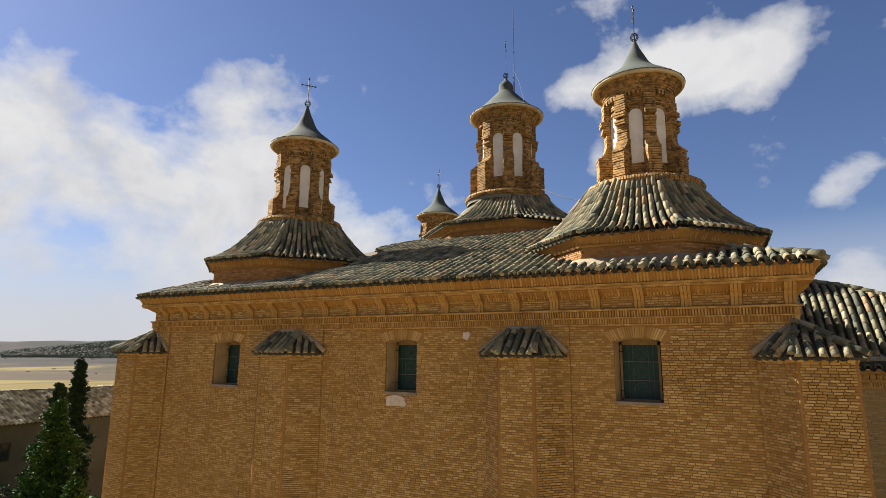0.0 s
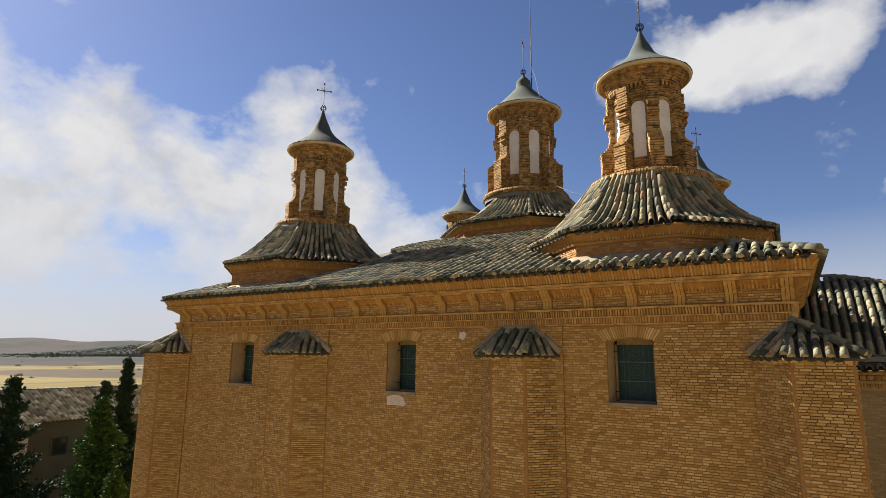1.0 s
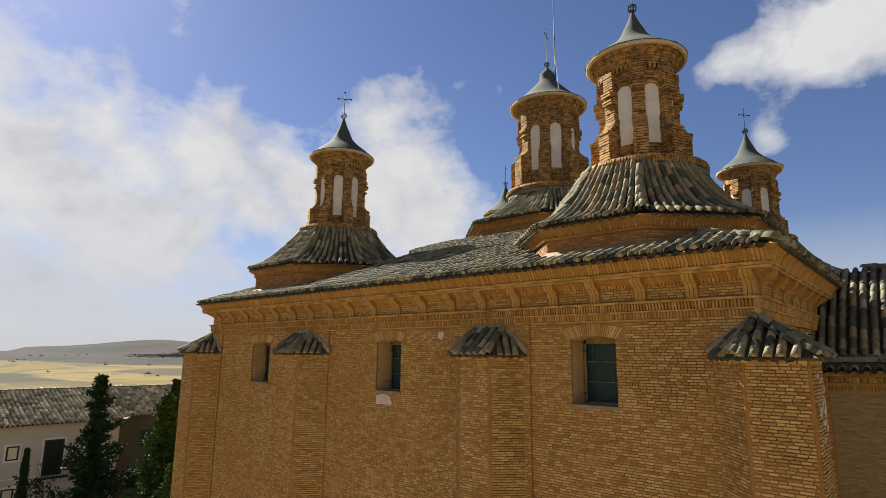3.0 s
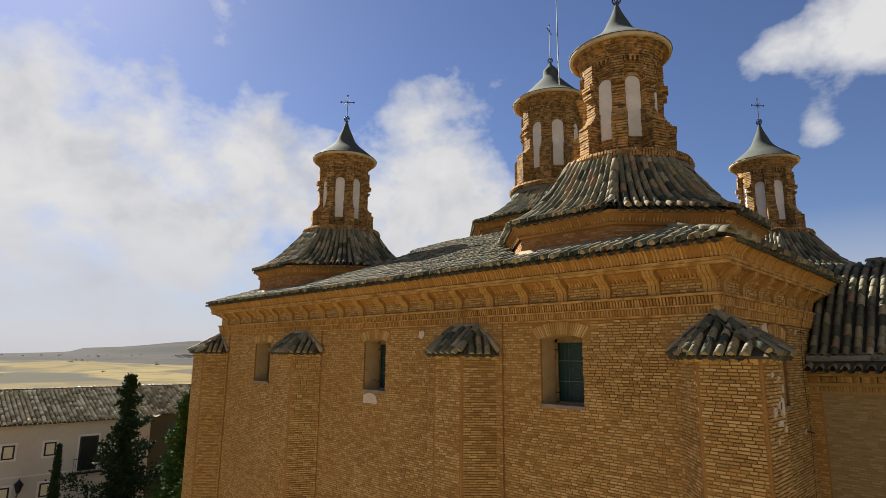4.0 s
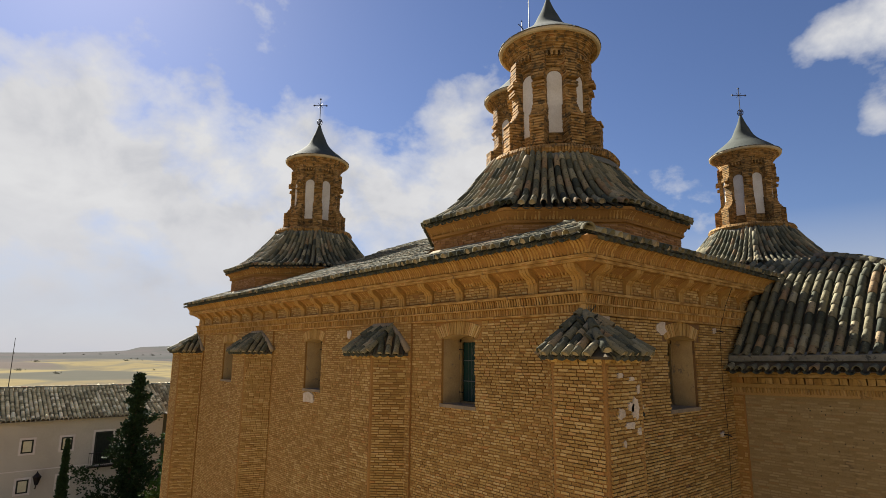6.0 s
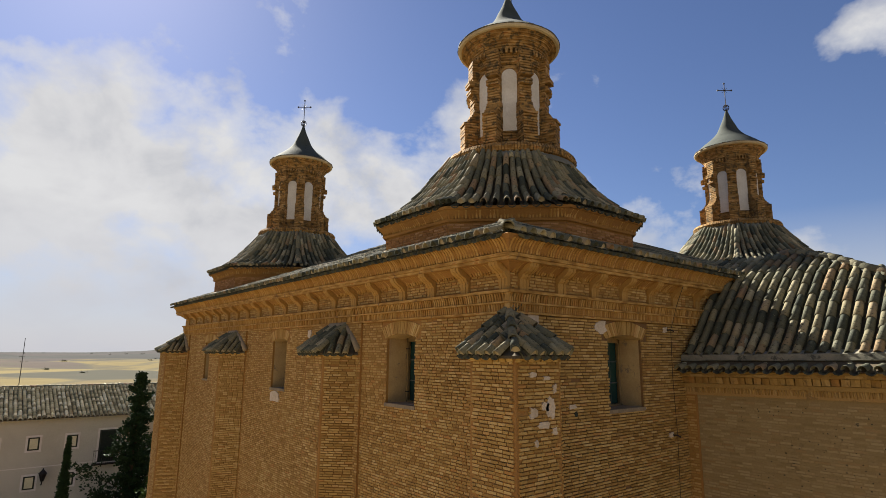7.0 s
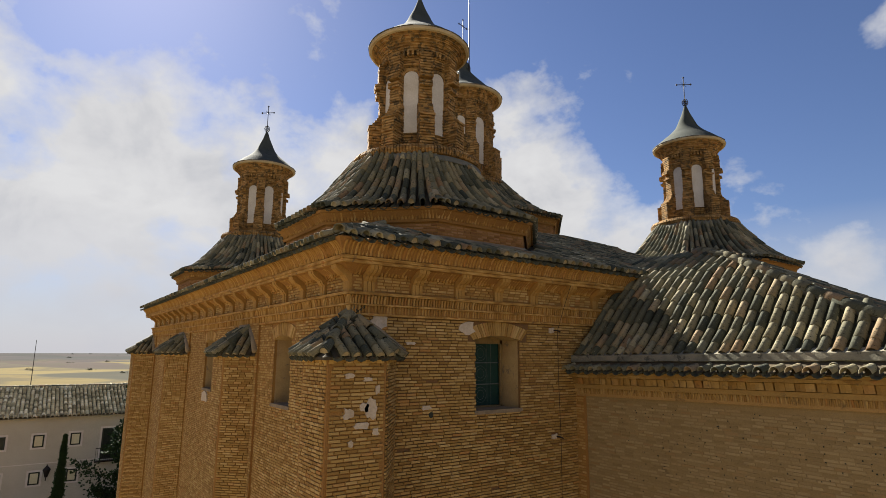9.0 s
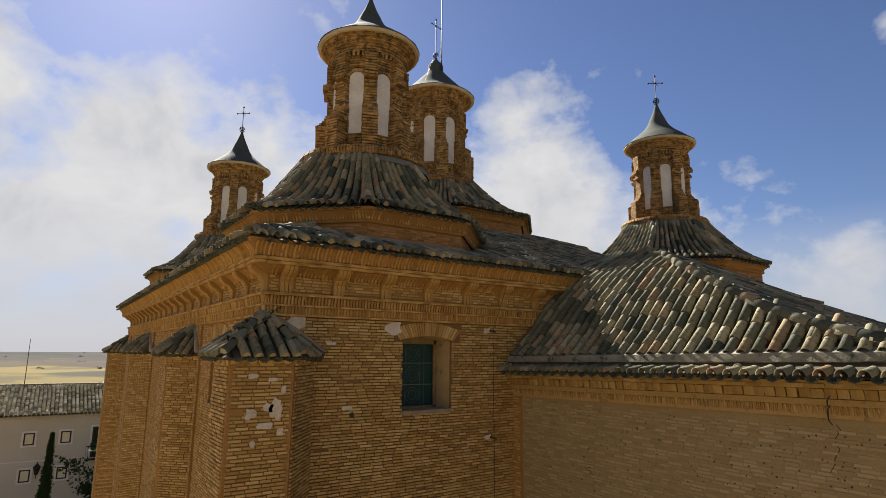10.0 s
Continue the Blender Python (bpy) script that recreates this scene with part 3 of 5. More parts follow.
def arch_bricks(parent, centre, u, n, half):
    """Radiating bricks over a window's flat arch."""
    u, n = Vector(u), Vector(n)
    mb = Mesh()
    cz = WIN_Z1 - 0.72
    reach = math.atan2(half + 0.06, WIN_Z1 - cz)
    count = 25
    for k in range(count):
        a = -reach + 2 * reach * (k + 0.5) / count
        d = Vector(u) * math.sin(a) + Vector((0, 0, math.cos(a)))
        t = Vector(u) * math.cos(a) - Vector((0, 0, math.sin(a)))
        r0 = (WIN_Z1 + 0.085 * (1 - (a / reach) ** 2) - cz) / math.cos(a) * 1.0
        r1 = r0 + 0.265
        w = reach * 2 / count * r0 * 0.40
        base = Vector(centre) + Vector((0, 0, cz))
        j = random.uniform(0.008, 0.02)
        q = [base + d * r + t * s * w * (r / r0) + n * o for o in (j, -0.02) for r, s in ((r0, -1), (r0, 1), (r1, 1), (r1, -1))]
        mb.add(q, [(0, 1, 2, 3), (1, 0, 4, 5), (2, 1, 5, 6), (3, 2, 6, 7), (0, 3, 7, 4)])
    part("window_arch", mb, M_BRICK, parent)


def window(index, lo, hi, point, u, n, label):
    """A deep splayed window: plastered reveal, frame, glazing bars, panes, sill. point maps (along, out, z)."""
    w = thing("window_%d" % index, label, "window", point((lo + hi) / 2, -0.2, WIN_Z0), kind="structure")
    u, n = Vector(u), Vector(n)
    depth, tight = 0.60, 0.05
    mid, half = (lo + hi) / 2, (hi - lo) / 2

    def loop(inset, out):
        pts = [point(lo + inset, out, WIN_Z0), point(hi - inset, out, WIN_Z0)]
        for k in range(9):
            s = 1 - 2 * k / 8
            pts.append(point(mid + s * (half - inset), out, WIN_Z1 + 0.085 * (1 - s * s)))
        return [Vector(p) for p in pts]
    a, b = loop(-0.005, 0.004), loop(tight, -depth)
    mb = Mesh()
    k = len(a)
    mb.add(a + b, [(i, (i + 1) % k, k + (i + 1) % k, k + i) for i in range(1, k)])
    part("reveal", mb, M_REVEAL, w, "stained ochre plaster reveal", smooth=False)
    # sliver of lime round the opening
    sill = Mesh()
    p = [point(s, o, z) for z in (WIN_Z0 - 0.05, WIN_Z0 + 0.018) for o, zz in ((0.03, 0), (-depth, 0)) for s in (lo - 0.03, hi + 0.03)]
    sill.add(p, [(0, 2, 3, 1), (4, 5, 7, 6), (0, 1, 5, 4), (2, 6, 7, 3), (0, 4, 6, 2), (1, 3, 7, 5)])
    part("window_sill", sill, M_SILL, w, "dark weathered sill")

    def bar(name, s0, s1, z0, z1, mat, o0=-0.50, o1=-0.46):
        m = Mesh()
        q = [point(s, o, z) for z in (z0, z1) for o in (o1, o0) for s in (s0, s1)]
        m.add(q, [(0, 2, 3, 1), (4, 5, 7, 6), (0, 1, 5, 4), (2, 6, 7, 3), (0, 4, 6, 2), (1, 3, 7, 5)])
        return part(name, m, mat, w)
    i0, i1, top = lo + 0.06, hi - 0.06, WIN_Z1 + 0.03
    bar("window_frame", i0, i0 + 0.05, WIN_Z0, top, M_FRAME)
    bar("window_frame", i1 - 0.05, i1, WIN_Z0, top, M_FRAME)
    bar("window_frame", i0, i1, WIN_Z0, WIN_Z0 + 0.05, M_FRAME)
    bar("window_frame", i0, i1, top - 0.09, top + 0.08, M_FRAME)
    zs = [WIN_Z0 + 0.05, WIN_Z0 + 0.46, WIN_Z0 + 0.88, top - 0.09]
    for z in zs[1:3]:
        bar("glazing_bar", i0, i1, z - 0.008, z + 0.008, M_LEAD, -0.53, -0.50)
    for z0, z1 in zip(zs, zs[1:]):
        pane = bar("pane", i0 + 0.02, i1 - 0.02, z0, z1, M_GLASS, -0.56, -0.545)
        lead = Mesh()
        cx, cz = mid, (z0 + z1) / 2
        for r in (0.09, 0.15):
            ring = [Vector(point(cx + r * math.cos(a), -0.543, cz + r * math.sin(a))) for a in [2 * math.pi * q / 20 for q in range(21)]]
            lead.tube(ring, 0.003, 4)
        for s in (-0.27, -0.17, 0.17, 0.27):
            lead.tube([point(cx + s, -0.543, z0), point(cx + s, -0.543, z1)], 0.003, 4)
        part("lead_came", lead, M_LEAD, w)
    # storm bars hinged on the frame
    for z in (WIN_Z0 + 0.22, WIN_Z0 + 1.1):
        bar("hinge", i0 - 0.02, i0 + 0.09, z, z + 0.02, M_IRON, -0.47, -0.45)
    return w


for i, (a, b) in enumerate(WINDOWS_S):
    window(i + 1, a, b, lambda s, o, z: (s, Y0 - o, z), (1, 0, 0), (0, -1, 0), "deep splayed church window with dark leaded glass and ochre reveal")
    arch_bricks(wall_south, ((a + b) / 2, Y0, 0), (1, 0, 0), (0, -1, 0), (b - a) / 2)
window(4, WIN_E[0], WIN_E[1], lambda s, o, z: (X1 + o, s, z), (0, 1, 0), (1, 0, 0), "deep church window with peeling stained plaster reveal and leaded glass")
arch_bricks(wall_east, (X1, (WIN_E[0] + WIN_E[1]) / 2, 0), (0, 1, 0), (1, 0, 0), (WIN_E[1] - WIN_E[0]) / 2)

# ---- the cornice ----


def rect_ring(mb, profile, x0=X0, x1=X1, y0=Y0, y1=Y1):
    rows = [[(x0 - d, y0 - d, z), (x1 + d, y0 - d, z), (x1 + d, y1 + d, z), (x0 - d, y1 + d, z)] for d, z in profile]
    v = [p for r in rows for p in r]
    mb.add(v, [(i * 4 + k, i * 4 + (k + 1) % 4, (i + 1) * 4 + (k + 1) % 4, (i + 1) * 4 + k) for i in range(len(rows) - 1) for k in range(4)])


cornice = thing("cornice", "corbelled ochre brick cornice with rows of upright bricks", "cornice", (-7.5, 13.2, 13.1), kind="structure")
core = Mesh()
rect_ring(core, [(-0.3, BAND), (0.045, BAND), (0.06, 13.43), (0.03, 13.45), (0.03, 13.76), (0.24, 13.90), (0.30, 13.91), (0.30, 14.03), (0.34, 14.04), (0.44, 14.22), (-0.3, 14.24)])
part("cornice_core", core, M_MORTAR, cornice)
course = Mesh()
rect_ring(course, [(0.0, 13.092), (0.070, 13.095), (0.072, 13.13), (0.0, 13.132)])
rect_ring(course, [(0.0, 13.255), (0.100, 13.258), (0.102, 13.287), (0.0, 13.289)])
rect_ring(course, [(0.0, 13.43), (0.135, 13.43), (0.14, 13.475), (0.0, 13.475)])
rect_ring(course, [(0.2, 13.915), (0.345, 13.915), (0.35, 13.965), (0.33, 13.968), (0.37, 13.972), (0.375, 14.025), (0.2, 14.03)])
part("string_course", course, M_COURSE_OCHRE, cornice)
SIDES = [((X0, Y0), (X1, Y0), (0, -1)), ((X1, Y0), (X1, 24.0), (1, 0))]
for (ax, ay), (bx, by), (nx, ny) in SIDES:
    a, b, n = Vector((ax, ay, 0)), Vector((bx, by, 0)), Vector((nx, ny, 0))
    u = (b - a).normalized()
    length = (b - a).length
    mb = Mesh()
    soldier_row(mb, a - u * 0.08, b + u * 0.08, n, 13.135, 13.255, 0.070, 0.085, 0.036, 0.024)
    soldier_row(mb, a - u * 0.1, b + u * 0.1, n, 13.29, 13.425, 0.090, 0.120, 0.036, 0.024)
    soldier_row(mb, a - u * 0.36, b + u * 0.36, n, 14.035, 14.235, 0.37, 0.50)
    first, pitch = (0.574, 0.967) if nx == 0 else (0.28, 0.955)
    corb_at = [first + pitch * k for k in range(int((length - first) / pitch) + 1)]
    skip = [(c - 0.13, c + 0.13) for c in corb_at]
    soldier_row(mb, a, b, n, 13.76, 13.905, 0.10, 0.27, skip=skip)
    part("upright_bricks", mb, M_UPRIGHT, cornice, kind="stuff")
    rows = brick_rows(a + n * 0.03, u, n, length, 13.485, 13.76, [(c - 0.12, c + 0.12, 13, 14) for c in corb_at], proud=0.014)
    bricks(cornice, rows, name="frieze_bricks")
    prof = [(0.03, 13.48), (0.085, 13.48), (0.09, 13.66), (0.13, 13.70), (0.15, 13.74), (0.25, 13.79), (0.31, 13.85), (0.33, 13.912), (0.03, 13.912)]
    for c in corb_at:
        mb = Mesh()
        for s0 in (-0.105, -0.032, 0.041):
            jt = random.uniform(-0.006, 0.006)
            v = [a + u * (c + s) + n * (d + jt) + Vector((0, 0, z)) for s in (s0, s0 + 0.064) for d, z in prof]
            k = len(prof)
            mb.add(v, [tuple(range(k - 1, -1, -1)), tuple(range(k, 2 * k))] + [(i, (i + 1) % k, k + (i + 1) % k, k + i) for i in range(k)])
        part("corbel", mb, M_UPRIGHT, cornice)
# ---- domes: plan places, and the main roof ----
DOMES = {"sw": (-13.64, 16.68), "se": (-1.08, 16.67), "ne": (-1.15, 29.37), "nw": (-13.95, 29.1), "mid": (-7.48, 23.03)}


def roof_z(x, y):
    d = min(x - (X0 - EAVE), (X1 + EAVE) - x, y - (Y0 - EAVE), (Y1 + EAVE) - y)
    return EAVE_Z + SLOPE * min(d, 7.2)


def outside_domes(x, y, grow=0.0):
    for k, (cx, cy) in DOMES.items():
        r = (3.45 if k == "mid" else 2.92) + grow
        dx, dy = abs(x - cx), abs(y - cy)
        if max(dx, dy, (dx + dy) * 0.7071) < r:
            return False
    return True


roof_main = Mesh()
inner = 7.2
rect_ring(roof_main, [(EAVE - 0.16, EAVE_Z - 0.03), (EAVE - 0.08, EAVE_Z + 0.03), (EAVE - inner, EAVE_Z + SLOPE * inner), (EAVE - inner - 1.5, EAVE_Z + SLOPE * inner)])
roof_main = tagged(part("roof_main", roof_main, M_DECK), "low hipped church roof of weathered curved clay tiles", "roof", kind="structure")

covers, pans = [], []
PITCH = 0.228


eave_ends = []


def slope_columns(a, b, u, up, far, top_of):
    """Columns of tiles along an eave from a to b; top_of gives how far up each runs."""
    a, b, u, up = Vector(a), Vector(b), Vector(u), Vector(up)
    count = int((b - a).length / PITCH)
    for k in range(count + 1):
        for half, store in ((0.0, covers), (0.5, pans)):
            foot = a + u * (k + half) * PITCH
            runs = top_of(foot)
            for s0, s1 in runs:
                if s1 - s0 > 0.2:
                    row = along([foot + up * s0, foot + up * s1], u, lift=0.05 if half == 0 else 0.0)
                    store.extend(row)
                    if half == 0 and s0 == 0 and random.random() < 0.3:
                        eave_ends.append(row[0])


def runs_south(foot):
    out, s, start = [], 0.0, None
    limit = min(foot.x - (X0 - EAVE), (X1 + EAVE) - foot.x, 6.9) * 1.0698
    while s < limit:
        ok = outside_domes(foot.x, foot.y + s / 1.0698 + 0.15, 0.12)
        if ok and start is None:
            start = s
        if not ok and start is not None:
            out.append((start, s))
            start = None
        s += 0.1
    if start is not None:
        out.append((start, limit))
    return out


def runs_east(foot):
    out, s, start = [], 0.0, None
    limit = min(foot.y - (Y0 - EAVE), (Y1 + EAVE) - foot.y, 6.9) * 1.0698
    while s < limit:
        ok = outside_domes(foot.x - s / 1.0698 - 0.15, foot.y, 0.12)
        if ok and start is None:
            start = s
        if not ok and start is not None:
            out.append((start, s))
            start = None
        s += 0.1
    if start is not None:
        out.append((start, limit))
    return out


k = math.hypot(1, SLOPE)
slope_columns((X0 - EAVE + 0.1, Y0 - EAVE - 0.06, EAVE_Z), (X1 + EAVE, Y0 - EAVE - 0.06, EAVE_Z), (1, 0, 0), (0, 1 / k, SLOPE / k), 7, runs_south)
slope_columns((X1 + EAVE + 0.06, Y0 - EAVE, EAVE_Z), (X1 + EAVE + 0.06, Y1 + EAVE, EAVE_Z), (0, 1, 0), (-1 / k, 0, SLOPE / k), 7, runs_east)
lay_tiles(roof_main, covers, pans, near=(0.5, 12.9, 14.3), count=290, ends=eave_ends)
hips = []
for cx, sx in ((X1 + EAVE, -1), (X0 - EAVE, 1)):
    for r0, r1 in ((0.05, 0.75), (6.9, 7.1)):
        o = [Vector((cx + sx * s, Y0 - EAVE + s, EAVE_Z + SLOPE * s + 0.05)) for s in (r0, r1)]
        hips += along(o, (-sx * 0.7, -0.7, 0) if sx > 0 else (0.7, 0.7, 0), lift=0.03)
part("hip_tiles", joined([m @ Matrix.Diagonal((1.25, 1, 1.25, 1)) for m in hips], COVER, COVER_F), M_TILE, roof_main, kind="stuff", smooth=True)
# lime bedding under the eave tiles, and a lime fillet behind the first row
bed = Mesh()
rect_ring(bed, [(0.36, EAVE_Z - 0.05), (EAVE - 0.10, EAVE_Z - 0.03), (EAVE - 0.06, EAVE_Z + 0.05), (EAVE - 0.16, EAVE_Z + 0.09), (0.3, EAVE_Z + 0.08)])
part("eave_bedding", bed, M_MORTAR, roof_main)
for start, way, inward, length in (((X0 - 0.2, Y0 - EAVE, EAVE_Z), (1, 0, 0), (0, 1, 0), X1 - X0 + 0.4), ((X1 + EAVE, Y0 - 0.2, EAVE_Z), (0, 1, 0), (-1, 0, 0), 10.0)):
    mb = Mesh()
    n = int(length / 0.25)
    ring = []
    for i in range(n + 1):
        o = Vector(start) + Vector(way) * (length * i / n)
        wob = 0.02 * noise.noise(Vector((i * 0.31, start[0], 1.0)))
        for d, h in ((0.27, 0.10), (0.29, 0.215), (0.40, 0.262), (0.47, 0.17)):
            ring.append(o + Vector(inward) * (d + wob + random.uniform(-0.01, 0.01)) + Vector((0, 0, h + random.uniform(-0.012, 0.012))))
    mb.add(ring, [(4 * i + c, 4 * i + 4 + c, 4 * i + 4 + (c + 1) % 4, 4 * i + (c + 1) % 4) for i in range(n) for c in range(4)] + [(3, 2, 1, 0), tuple(4 * n + c for c in range(4))])
    part("lime_fillet", mb, M_FILLET, roof_main, "grey lime fillet behind the eave tiles")

# ---- domed lanterns ----
T8 = math.tan(math.pi / 8)


def octagon_frame(k):
    a = k * math.pi / 4
    n = Vector((math.cos(a), math.sin(a), 0))
    return n, Vector((-n.y, n.x, 0))


def courses(prof_r, z0, z1, step=0.07):
    """A profile of brick courses with recessed joints."""
    out, z = [], z0
    while z < z1 - 0.02:
        e = min(z + step, z1)
        r = prof_r((z + e) / 2) + random.uniform(-0.006, 0.006)
        out += [(r - 0.035, z), (r - 0.035, z + 0.016), (r, z + 0.018), (r, e - 0.001)]
        z = e
    return out


def dome(label, at, base, eave_z, eave_r, drum_r, top_r, ring_z, ring_r, shaft_z, shaft_top, shaft_r, niche, niche_w, rim_z, rim_r, cone, scroll, tall_cross, cross_turn, tile_near, pieces, lean=(0.0, 0.0)):
    """Octagonal drum, flared tiled roof, lantern with scroll piers and blind arches, cement cone, cross."""
    d = thing("lantern_dome", label, "dome", (at[0], at[1], base), "domes on the church roof")
    axis = at
    at = (at[0] + lean[0], at[1] + lean[1])   # the drum and its roof are not quite centred under the lantern
    ox, oy = at
    O = Vector((ox, oy, 0))
    c8 = 1 / math.cos(math.pi / 8)
    # drum
    mb = Mesh()
    mb.lathe([(drum_r * c8, base), (drum_r * c8, eave_z - 0.02), (0.5, eave_z - 0.01)], 8, at, math.pi / 8)
    part("drum", mb, M_MORTAR, d)
    rows = []
    for k in range(8):
        n, u = octagon_frame(k)
        rows += brick_rows(O + n * drum_r - u * drum_r * T8, u, n, 2 * drum_r * T8, base + 0.02, eave_z - 0.28)
    bricks(d, rows, name="drum_bricks", mat=M_DRUM)
    mb = Mesh()
    for k in range(8):
        n, u = octagon_frame(k)
        w = (drum_r + 0.05) * T8
        soldier_row(mb, O + n * drum_r - u * w, O + n * drum_r + u * w, n, eave_z - 0.20, eave_z - 0.05, 0.07, 0.16)
    part("drum_cornice", mb, M_UPRIGHT, d, kind="stuff")
    mb = Mesh()
    mb.lathe([((drum_r + 0.06) * c8, eave_z - 0.26), ((drum_r + 0.09) * c8, eave_z - 0.21), ((drum_r + 0.02) * c8, eave_z - 0.205), ((drum_r + 0.17) * c8, eave_z - 0.03), (drum_r, eave_z - 0.02)], 8, at, math.pi / 8)
    part("drum_string_course", mb, M_MORTAR, d)
    mb = Mesh()
    mb.lathe([((drum_r + 0.34) * c8, base + 0.12), ((drum_r + 0.16) * c8, base + 0.30), ((drum_r + 0.03) * c8, base + 0.40), ((drum_r - 0.05) * c8, base + 0.41)], 8, at, math.pi / 8)
    part("lime_skirt", mb, M_LIME, d, "rough lime fillet round the drum's foot")
    # flared roof: apothem against height
    rise = ring_z - 0.05 - eave_z
    prof = [(eave_r + (top_r - eave_r) * s, eave_z + rise * (0.36 * s + 0.64 * s * s)) for s in [i / 8 for i in range(9)]]
    mb = Mesh()
    mb.lathe([(drum_r, eave_z - 0.03)] + [(r * c8, z) for r, z in prof], 8, at, math.pi / 8)
    part("roof_deck", mb, M_DECK, d)
    mb = Mesh()
    mb.lathe([(drum_r * c8, eave_z - 0.045), ((eave_r - 0.01) * c8, eave_z - 0.035), ((eave_r + 0.015) * c8, eave_z + 0.015), ((eave_r - 0.03) * c8, eave_z + 0.03)], 8, at, math.pi / 8)
    part("eave_bedding", mb, M_MORTAR, d)
    cov, pan, ends = [], [], []
    count = round(2 * eave_r * T8 / 0.245)
    for k in range(8):
        n, u = octagon_frame(k)
        for j in range(2 * count + 1):
            v0 = (j - count) * (eave_r * T8 - 0.10) / count
            line = []
            for r, z in prof:
                v = v0 * (0.56 + 0.44 * (r - top_r) / (eave_r - top_r))
                if abs(v) > r * T8 + 0.02:
                    break
                line.append(O + n * (r + (0.07 if r == prof[0][0] else 0)) + u * v + Vector((0, 0, z)))
            if len(line) > 1:
                row = along(line, u, lift=0.055 if j % 2 == 0 else -0.01)
                if j % 2 == 0:
                    row = [m @ Matrix.Diagonal((0.86, 1, 1.0, 1)) for m in row]
                (cov if j % 2 == 0 else pan).extend(row)
                if j % 2 == 0 and random.random() < 0.3:
                    ends.append(row[0])
    # hips
    hip = []
    for k in range(8):
        a = (k + 0.5) * math.pi / 4
        n, u = Vector((math.cos(a), math.sin(a), 0)), Vector((-math.sin(a), math.cos(a), 0))
        hip += [m @ Matrix.Diagonal((1.3, 1, 1.25, 1)) for m in along([O + n * (r * c8) + Vector((0, 0, z + 0.03)) for r, z in prof[:-1]], u, lift=0.02)]
    lay_tiles(d, cov, pan, near=tile_near, count=pieces, ends=ends)
    part("hip_tiles", joined(hip, COVER, COVER_F), M_TILE, d, kind="stuff", smooth=True)
    # lime collar and brick ring
    at = axis
    ox, oy = at
    O = Vector((ox, oy, 0))
    mb = Mesh()
    mb.lathe([(top_r * c8 + 0.05, ring_z - 0.12), (top_r * c8 + 0.04, ring_z + 0.0), (ring_r - 0.06, ring_z + 0.03), (0.4, ring_z + 0.04)], 40, at)
    part("lime_collar", mb, M_BAND, d, "smeared lime mortar collar", smooth=True)
    mb = Mesh()
    rc = ring_z + 0.03
    mb.lathe([(ring_r - 0.14, rc), (ring_r - 0.04, rc + 0.03), (ring_r - 0.02, rc + 0.14), (ring_r - 0.06, rc + 0.2), (ring_r - 0.3, shaft_z + 0.02), (0.3, shaft_z + 0.03)], 48, at)
    part("ring_bed", mb, M_MORTAR, d)
    mb = Mesh()
    cnt = int(2 * math.pi * ring_r / 0.072)
    for k in range(cnt):
        a = 2 * math.pi * k / cnt
        m = pose(ox, oy, 0, 0, 0, math.degrees(a))
        j = random.uniform(-0.012, 0.012)
        v = [m @ Vector(p) for p in ((ring_r - 0.10 + j, -0.026, rc + 0.01), (ring_r - 0.02 + j, -0.026, rc + 0.03), (ring_r + 0.02 + j, -0.026, rc + 0.12), (ring_r - 0.03 + j, -0.026, rc + 0.21), (ring_r - 0.3, -0.026, rc + 0.22),
                                     (ring_r - 0.10 + j, 0.026, rc + 0.01), (ring_r - 0.02 + j, 0.026, rc + 0.03), (ring_r + 0.02 + j, 0.026, rc + 0.12), (ring_r - 0.03 + j, 0.026, rc + 0.21), (ring_r - 0.3, 0.026, rc + 0.22))]
        mb.add(v, [(0, 1, 2, 3, 4), (9, 8, 7, 6, 5), (0, 5, 6, 1), (1, 6, 7, 2), (2, 7, 8, 3), (3, 8, 9, 4)])
    part("ring_molding", mb, M_COURSE, d, kind="stuff")
    # shaft
    mb = Mesh()
    mb.lathe([(r * c8, z) for r, z in courses(lambda z: shaft_r, shaft_z, shaft_top)], 8, at, math.pi / 8)
    part("lantern_shaft", mb, M_COURSE, d)
    nz0, nz1 = niche
    hw = niche_w / 2
    for k in range(8):
        n, u = octagon_frame(k)
        c = O + n * (shaft_r + 0.022)
        front = [c + u * -hw + Vector((0, 0, nz0)), c + u * hw + Vector((0, 0, nz0))]
        front += [c + u * (hw * math.cos(a)) + Vector((0, 0, nz1 - hw + hw * math.sin(a))) for a in [math.pi * q / 8 for q in range(9)]]
        back = [p - n * 0.05 for p in front]
        q = len(front)
        mb = Mesh()
        mb.add(front + back, [tuple(range(q))] + [((i + 1) % q, i, q + i, q + (i + 1) % q) for i in range(q)])
        part("niche_panel", mb, M_WHITE, d, "whitewashed blind arch")
        mb = Mesh()
        v = []
        for q in range(13):
            a = math.pi * q / 12
            e = u * math.cos(a) + Vector((0, 0, math.sin(a)))
            v += [c + Vector((0, 0, nz1 - hw)) + e * rr + n * o for rr, o in ((hw + 0.005, -0.04), (hw + 0.005, 0.025), (hw + 0.08, 0.025), (hw + 0.08, -0.04))]
        mb.add(v, [(4 * i + k2, 4 * i + (k2 + 1) % 4, 4 * i + 4 + (k2 + 1) % 4, 4 * i + 4 + k2) for i in range(12) for k2 in range(4)])
        part("niche_arch", mb, M_COURSE, d)
    # piers with scroll feet and stepped heads
    s0, s1, sr = scroll
    pr = shaft_r * c8 + 0.10
    head = nz1 - 0.45

